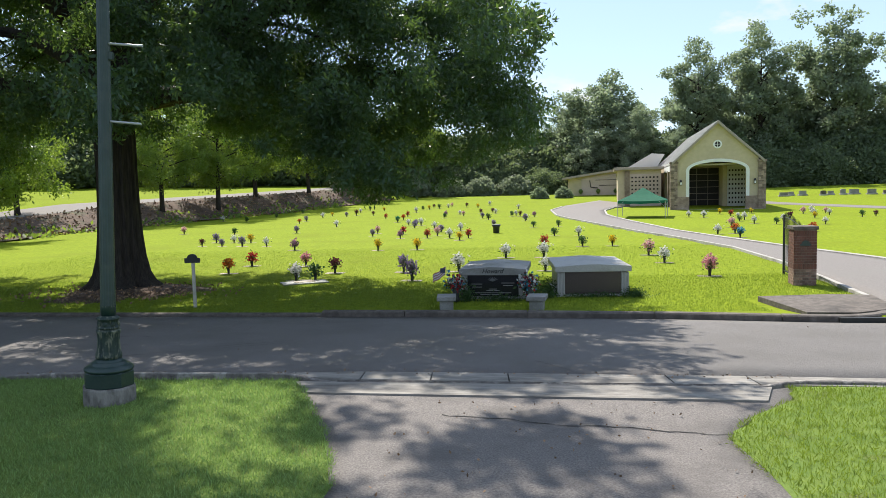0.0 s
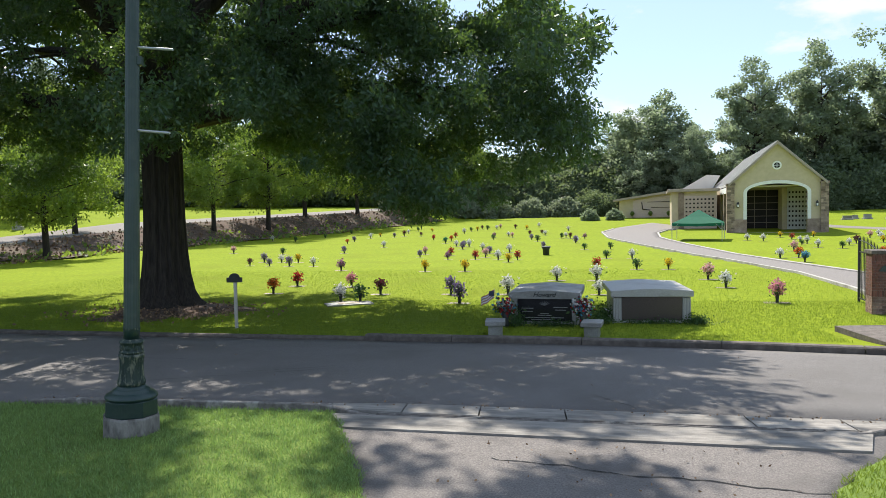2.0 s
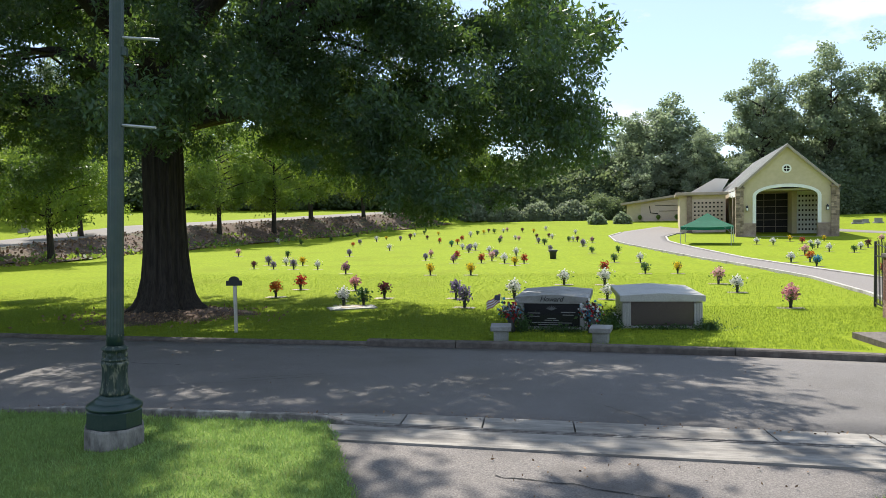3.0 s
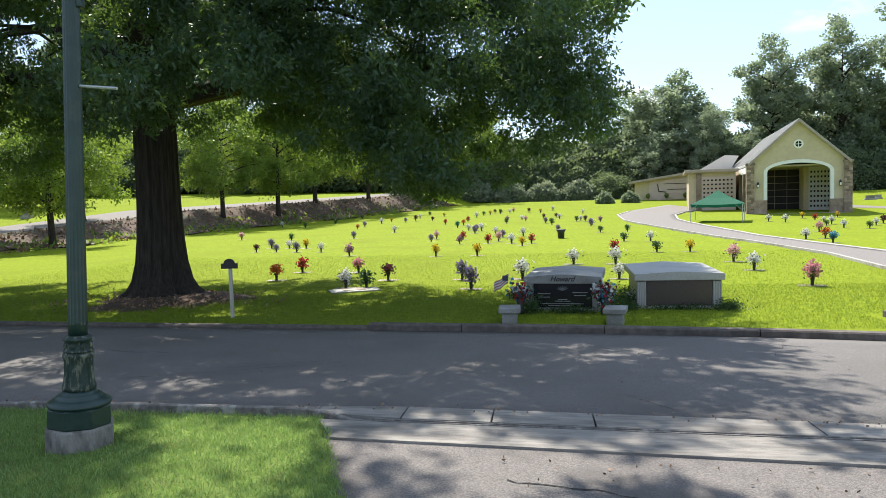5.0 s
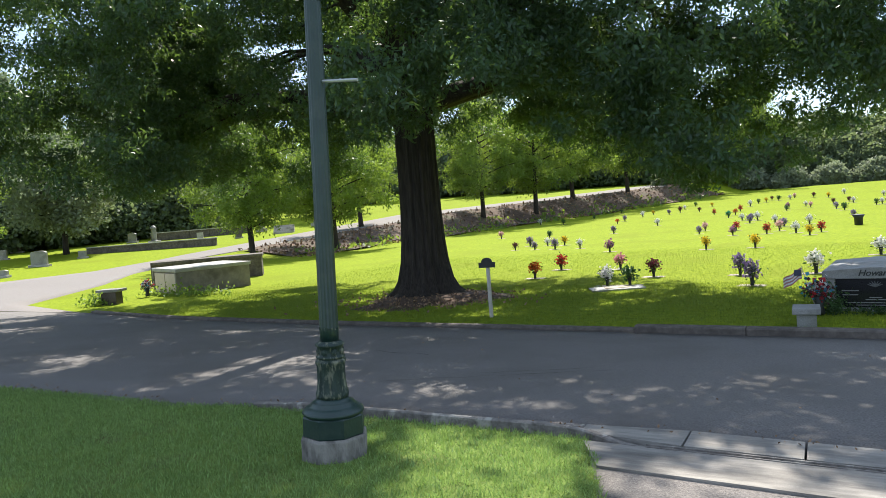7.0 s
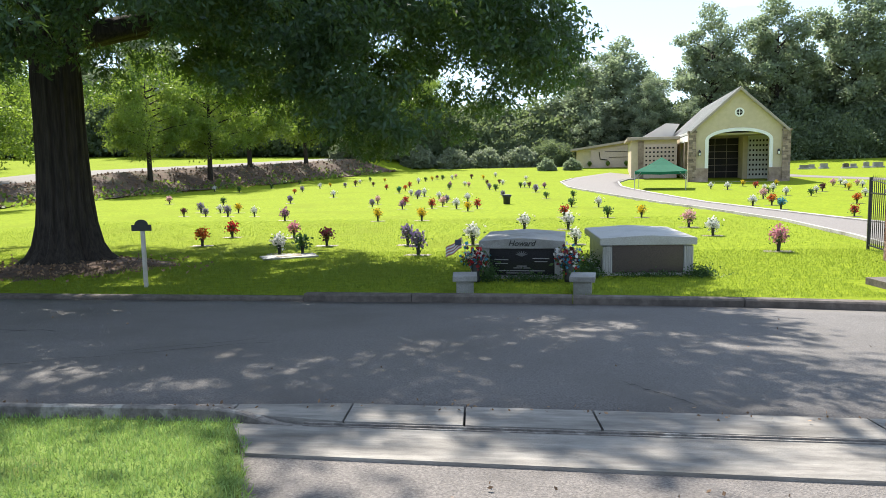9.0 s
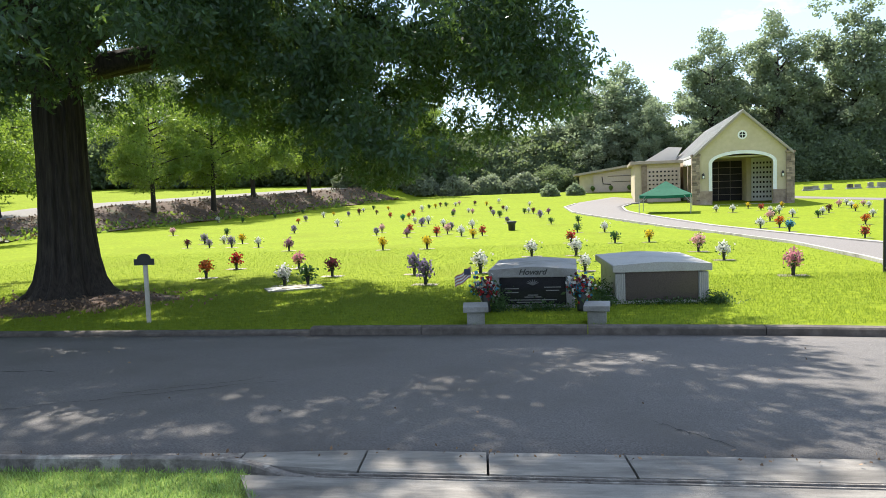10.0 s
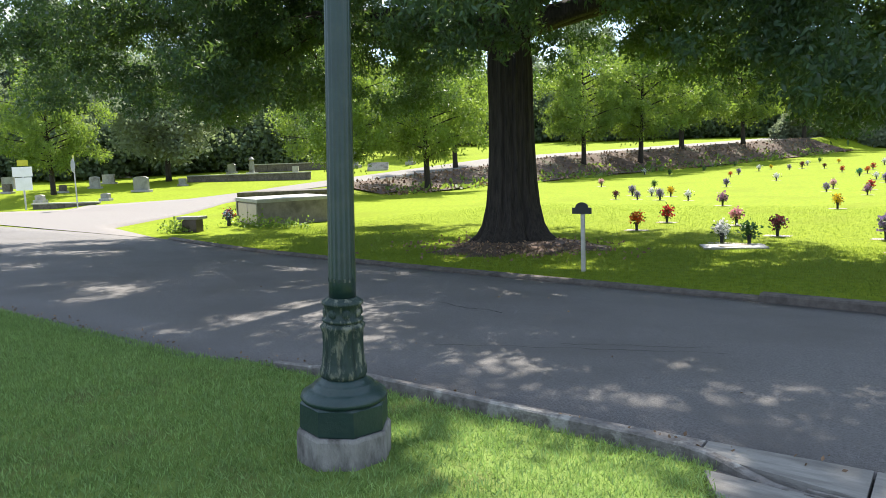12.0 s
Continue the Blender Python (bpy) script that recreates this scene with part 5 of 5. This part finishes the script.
def granite_slab():
    t = thing("family_marker", -4.62, 16.75, land(-4.6, 16.7), 28, "flat pale granite marker with two vase bases", "grave marker")
    part("slab", bx(-0.55, 0.55, -0.28, 0.28, -0.03, 0.035, bevel=0.01), M_GRANITE, t)
    part("plate", bx(-0.25, 0.25, -0.12, 0.12, 0.03, 0.045, bevel=0.004), M_BRONZE, t)


granite_slab()


def bin_():
    t = thing("waste_bin", -0.5, 37.0, land(-0.5, 37), 0, "dark flared waste bin standing on the lawn", "bin")
    part("body", lathe(bmesh.new(), [(0.15, 0.0), (0.16, 0.02), (0.17, 0.3), (0.24, 0.42), (0.22, 0.42)], 20), M_BLACK, t, smooth=True)
    part("lid", lathe(bmesh.new(), [(0.235, 0.415), (0.23, 0.435), (0.05, 0.45)], 20), M_BLACK, t)


bin_()

# ---- older graves by the side road ----


def crypt_block(x, y, rz, L, D, H, dark, label):
    t = thing("stone_crypt", x, y, land(x, y), rz, label, "tomb", "old crypts")
    body, lid = (M_KERB, M_KERB) if dark else (M_CRYPT, M_GRANITE2)
    part("body", bx(0.06, L - 0.05, 0.05, D - 0.05, -0.1, H - 0.11, bevel=0.01), body, t)
    part("lid", bx(0, L, 0, D, H - 0.11, H, bevel=0.02), lid, t)
    for k in range(2):
        y0 = 0.14 + (D - 0.28) / 2 * k
        part("end_panel", bx(0.03, 0.06, y0 + 0.03, y0 + (D - 0.28) / 2 - 0.03, 0.05, H - 0.16, bevel=0.004), M_DARK if dark else M_NICHE, t, "inset polished end panel")
    for y0 in (0.03, D - 0.13):
        part("end_pilaster", bx(0.0, 0.07, y0, y0 + 0.1, -0.05, H - 0.11), body, t)


M_CRYPT = mat("tan_weathered_crypt_stone", (0.19, 0.165, 0.135), (0.27, 0.235, 0.195), 5, 0.85, 0.3, 60, stain=(0.13, 0.11, 0.09), stain_scale=1.8)
crypt_block(-18.4, 16.75, 69, 2.46, 2.4, 0.8, False, "broad tan stone crypt with an overhanging pale lid")
crypt_block(-23.3, 19.6, 42, 4.1, 1.2, 0.85, True, "long low dark stone crypt with a flat lid")
ob_ = thing("urn_bench", -18.95, 14.9, land(-19, 15), 20, "small bench with pale top on a brown stone block", "bench")
part("seat", bx(-0.36, 0.36, -0.22, 0.22, 0.36, 0.44, bevel=0.012), M_GRANITE, ob_)
part("pedestal", bx(-0.24, 0.24, -0.16, 0.16, -0.05, 0.36, bevel=0.01), M_BROWNG, ob_)
bf = big_bouquet(-19.35, 16.4, 80, 0.9)
bf["label"], bf["group"] = "white flowers in a vase before the old crypt", ""


def headstone(x, y, rz, w, h, shape, material, label):
    t = thing("headstone", x, y, land(x, y), rz, label, "headstone", "headstones")
    top = [(w / 2 * math.cos(radians(a)), h - 0.14 * w + 0.14 * w * math.sin(radians(a))) for a in range(0, 181, 15)] if shape else [(w / 2, h), (-w / 2, h)]
    part("slab", prism(bmesh.new(), [(-w / 2, 0.1), (w / 2, 0.1)] + top, -0.09, 0.09), material, t)
    part("base", bx(-w * 0.65, w * 0.65, -0.17, 0.17, -0.15, 0.12, bevel=0.01), M_CONC, t)


rg = random.Random(4)
headstone(-42.8, 26.8, 25, 1.0, 0.95, 1, M_GRANITE, "broad grey granite headstone on a low base")
for x, y, w, h in ((-41.0, 20.1, 0.55, 0.4), (-38.6, 22.4, 0.5, 0.4), (-45, 31, 0.5, 0.5), (-49, 27, 0.8, 0.8), (-53, 30, 0.9, 0.7), (-50, 22, 0.7, 0.6), (-55, 24, 0.9, 0.8), (-47, 24, 0.5, 0.5), (-44, 40, 0.45, 0.7), (-42, 42, 0.45, 0.6), (-52, 40, 0.7, 0.8), (-58, 34, 0.8, 0.7)):
    headstone(x, y, rg.uniform(10, 40), w, h, rg.random() < 0.6, rg.choice((M_GRANITE, M_CONC, M_KERB)), "weathered grey headstone in the old section")
# dark stone colours here stand for the shade of the woods
for k in range(14):
    x = 25.6 + 1.15 * k + rg.uniform(-0.3, 0.3)
    headstone(x, 72.3 - 0.12 * k + rg.uniform(-0.5, 0.8), rg.uniform(-8, 8), rg.uniform(0.4, 0.9), rg.uniform(0.3, 0.55), rg.random() < 0.5, rg.choice((M_GRANITE, M_KERB)), "grey headstone in the shade of the woods")


def column(x, y, h):
    t = thing("grave_column", x, y, land(x, y), 20, "pale stone memorial column on a stepped base", "monument")
    part("base", bx(-0.35, 0.35, -0.35, 0.35, -0.1, 0.25, bevel=0.02), M_CONC, t)
    part("shaft", lathe(bmesh.new(), [(0.24, 0.25), (0.2, 0.3), (0.18, h - 0.15), (0.24, h - 0.1), (0.2, h), (0.05, h + 0.15)], 12), M_GRANITE, t)


column(-43.5, 46, 1.7)
column(-40.2, 49, 1.6)
column(-48, 39, 1.3)


def low_wall(x0, y0, x1, y1, h, label):
    L, a = math.hypot(x1 - x0, y1 - y0), math.degrees(math.atan2(y1 - y0, x1 - x0))
    z = min(land(x0, y0), land(x1, y1))
    t = thing("plot_wall", x0, y0, z, a, label, "wall")
    n = max(2, int(L / 1.5))
    for i in range(n):
        part("block", bx(L * i / n + 0.01, L * (i + 1) / n - 0.01, -0.12, 0.12, -0.3, h), M_KERB, t)
    part("coping", bx(-0.03, L + 0.03, -0.16, 0.16, h, h + 0.07, bevel=0.01), M_CONC, t)


low_wall(-47.5, 33.0, -39.5, 37.5, 0.5, "low dark retaining wall of a family plot")
low_wall(-51, 41.0, -44.5, 45.5, 0.6, "low weathered retaining wall on the slope")
low_wall(-40.6, 19.6, -37.2, 21.3, 0.25, "low dark kerb wall beside the grave")


def stop_sign():
    t = thing("stop_sign", -36.7, 20.0, land(-36.7, 20), 150, "octagonal road sign seen from behind with street name plate", "road sign")
    part("post", tube(bmesh.new(), [(0, 0, -0.1), (0, 0, 2.62)], [0.03, 0.03], 8), M_STEEL, t)
    part("octagon", lathe(bmesh.new(), [(0.33, -0.006), (0.33, 0.006)], 8), M_STEEL, t, "bare metal back of the sign").matrix_basis = pose(0, 0.04, 2.15, 90, 0, 22.5)
    part("name_plate", bx(-0.4, 0.4, -0.01, 0.01, 2.5, 2.66), mat("olive_plate", (0.2, 0.24, 0.03), (0.26, 0.3, 0.04), 8, 0.5, 0.05), t, "yellow-green street name plate")


def notice():
    t = thing("notice_sign", -40.6, 19.2, land(-40.6, 19.2), 62, "white notice boards on a post with a yellow top", "sign")
    part("post", bx(-0.04, 0.04, -0.04, 0.04, -0.1, 2.2), M_STEEL, t)
    part("board", bx(-0.45, 0.45, -0.06, -0.04, 1.7, 2.2, bevel=0.004), M_TRIM, t)
    part("board", bx(-0.36, 0.4, -0.06, -0.04, 1.0, 1.66, bevel=0.004), M_TRIM, t)
    part("top_plate", bx(-0.2, 0.3, -0.05, -0.03, 2.25, 2.55, bevel=0.02), mat("yellow_plate", (0.45, 0.42, 0.02), (0.5, 0.47, 0.03), 8, 0.5, 0), t)


stop_sign()
notice()
steps_t = thing("stone_steps", -39.6, 44.4, land(-39.6, 44.4), 40, "short flight of stone steps up the grassy slope", "steps")
for k in range(4):
    part("step", bx(-0.8, 0.8, 0.35 * k, 0.35 * k + 0.4, -0.2, 0.16 * (k + 1), bevel=0.01), M_CONC, steps_t)

# straw-covered bank below the side road
bv, bf_ = [], []
ys_ = [33 + 1.1 * i for i in range(46)]
for y in ys_:
    xr = float(np.interp(y, HR_Y, HR_X))
    for k in range(9):
        x = xr + 3.5 + (4.6 + 0.8 * math.sin(y * 0.7)) * k / 8
        bv.append((x, y, land(x, y) + 0.03 + 0.1 * noise.noise(Vector((x, y, 0)) * 0.9) + 0.07))
for j in range(len(ys_) - 1):
    for k in range(8):
        bf_.append((j * 9 + k, j * 9 + k + 1, (j + 1) * 9 + k + 1, (j + 1) * 9 + k))
tagged(sheet("bank", bv, bf_, M_STRAW, None, True), "dark straw-covered bank below the side road", "bank", kind="structure")
strip("road_right", [(20.0, 66), (22.6, 61), (25.8, 54), (31, 47.5), (42, 40)], [(22.2, 67), (24.6, 62), (27.8, 55.5), (33, 49.5), (44, 42)], 0.03, M_PATH, "pale drive running behind the lawn past the chapel", "driveway", land)

# ---- grass ----


def lawn_blades(name, boxes, per_m2, size, keep, seed, label, material, fade):
    rng = np.random.default_rng(seed)
    out = []
    for x0, x1, y0, y1 in boxes:
        n = int((x1 - x0) * (y1 - y0) * per_m2)
        for x, y in zip(rng.uniform(x0, x1, n), rng.uniform(y0, y1, n)):
            # thin out towards the open sides
            k = min([1.0] + [d / 1.5 for f, d in zip(fade, (x - x0, x1 - x, y - y0, y1 - y)) if f])
            if rng.random() < k and keep(x, y):
                out.append((x, y, land(x, y) - 0.008))
    ob = part_me(name, leaves_mesh(name, out, size, 0.055, -1.5, rng, 1), material)
    return tagged(ob, label, "grass", kind="stuff")


def on_near_lawn(x, y):
    if y > min(near_edge(x) - 0.02, 6.42 if -4.8 < x < -1.6 else 99):
        return False
    if x > 3 and y > 6.15:
        return False
    dl = float(np.interp(-y, [-p[1] for p in DRV_L], [p[0] for p in DRV_L]))
    dr_ = float(np.interp(-y, [-p[1] for p in DRV_R], [p[0] for p in DRV_R]))
    w = 0.06 * noise.noise(Vector((x, y, 0)) * 3)
    return (x < dl + 0.03 + w or x > dr_ - 0.03 - w) and (x - LX) ** 2 + (y - LY) ** 2 > 0.055


lawn_blades("grass", [(-10.5, -0.4, 0.4, 6.5)], 6400, 0.042, on_near_lawn, 91, "mown shaded lawn of fine green blades beside the drive", M_BLADE, (1, 0, 1, 0))
lawn_blades("grass", [(1.9, 7.5, 1.0, 6.4)], 3600, 0.045, on_near_lawn, 94, "sunlit mown lawn of fine green blades beside the drive", M_BLADE2, (0, 1, 1, 0))
lawn_blades("grass", [(-17, 7.2, 12.0, 17.5)], 1300, 0.05, lambda x, y: y > far_edge(x) + 0.15 and (x - OX) ** 2 + (y - OY) ** 2 > 1.4 + 1.6 * abs(noise.noise(Vector((x, y, 0)) * 1.7)) and not (x > 4.8 and y < 13.5), 92, "mown verge grass beside the road", M_BLADE2, (1, 0, 0, 0))
lawn_blades("grass", [(-17, 8, 17.5, 28)], 240, 0.055, lambda x, y: x < acc(y)[0] - 0.15, 93, "mown lawn grass among the markers", M_BLADE2, (1, 0, 0, 1))


# ---- dry leaves on the bank, in the gutter and under the oak ----


def litter(name, pos, size, material, seed, label):
    rng = np.random.default_rng(seed)
    ob = part_me(name, leaves_mesh(name, pos, size, 0.3, 0.0, rng, 1), material)
    return tagged(ob, label, "litter", kind="stuff")


rl = np.random.default_rng(33)
pts_ = []
for y in rl.uniform(33, 82, 5000):
    xr = float(np.interp(y, HR_Y, HR_X))
    x = xr + 3.4 + 5.2 * rl.random()
    pts_.append((x, y, land(x, y) + 0.08))
litter("leaf_litter", pts_, 0.22, M_LITTER, 34, "dry straw and sticks strewn over the bank")
pts_ = []
for y in rl.uniform(34, 80, 1500):
    xr = float(np.interp(y, HR_Y, HR_X))
    x = xr + 6.2 + 2.6 * rl.random() + math.sin(y) * 0.6
    pts_.append((x, y, land(x, y) + 0.1))
litter("weeds", pts_, 0.32, M_LEAF2, 35, "low weeds along the foot of the bank")
pts_ = [(x, y, land(x, y) + 0.09) for x, y in zip(rl.normal(OX + 0.6, 1.1, 700), rl.normal(OY - 1.0, 0.7, 700))]
litter("leaf_litter", pts_, 0.07, M_LITTER, 36, "dry brown oak leaves on the bare soil")
pts_ = []
for x in rl.uniform(-9.5, 3.2, 260):
    y = near_edge(x) + abs(rl.normal(0, 0.1)) - (0.12 if x > -4.4 else -0.02)
    pts_.append((x, y, (road_z(x, y) if y > near_edge(x) else -0.055) + 0.01))
for x, y in zip(rl.uniform(-9, 5, 40), rl.uniform(7, 11.6, 40)):
    pts_.append((x, y, road_z(x, y) + 0.008))
litter("leaf_litter", pts_, 0.026, M_LITTER, 37, "scattered dry leaves and grit along the gutter")
pts_ = [(x, y, drive_z(x, y) + 0.012) for x, y in zip(rl.uniform(-0.5, 2.0, 120), rl.uniform(3.2, 5.6, 120))]
litter("leaf_litter", pts_, 0.028, M_LITTER, 38, "small dry leaves scattered on the driveway")
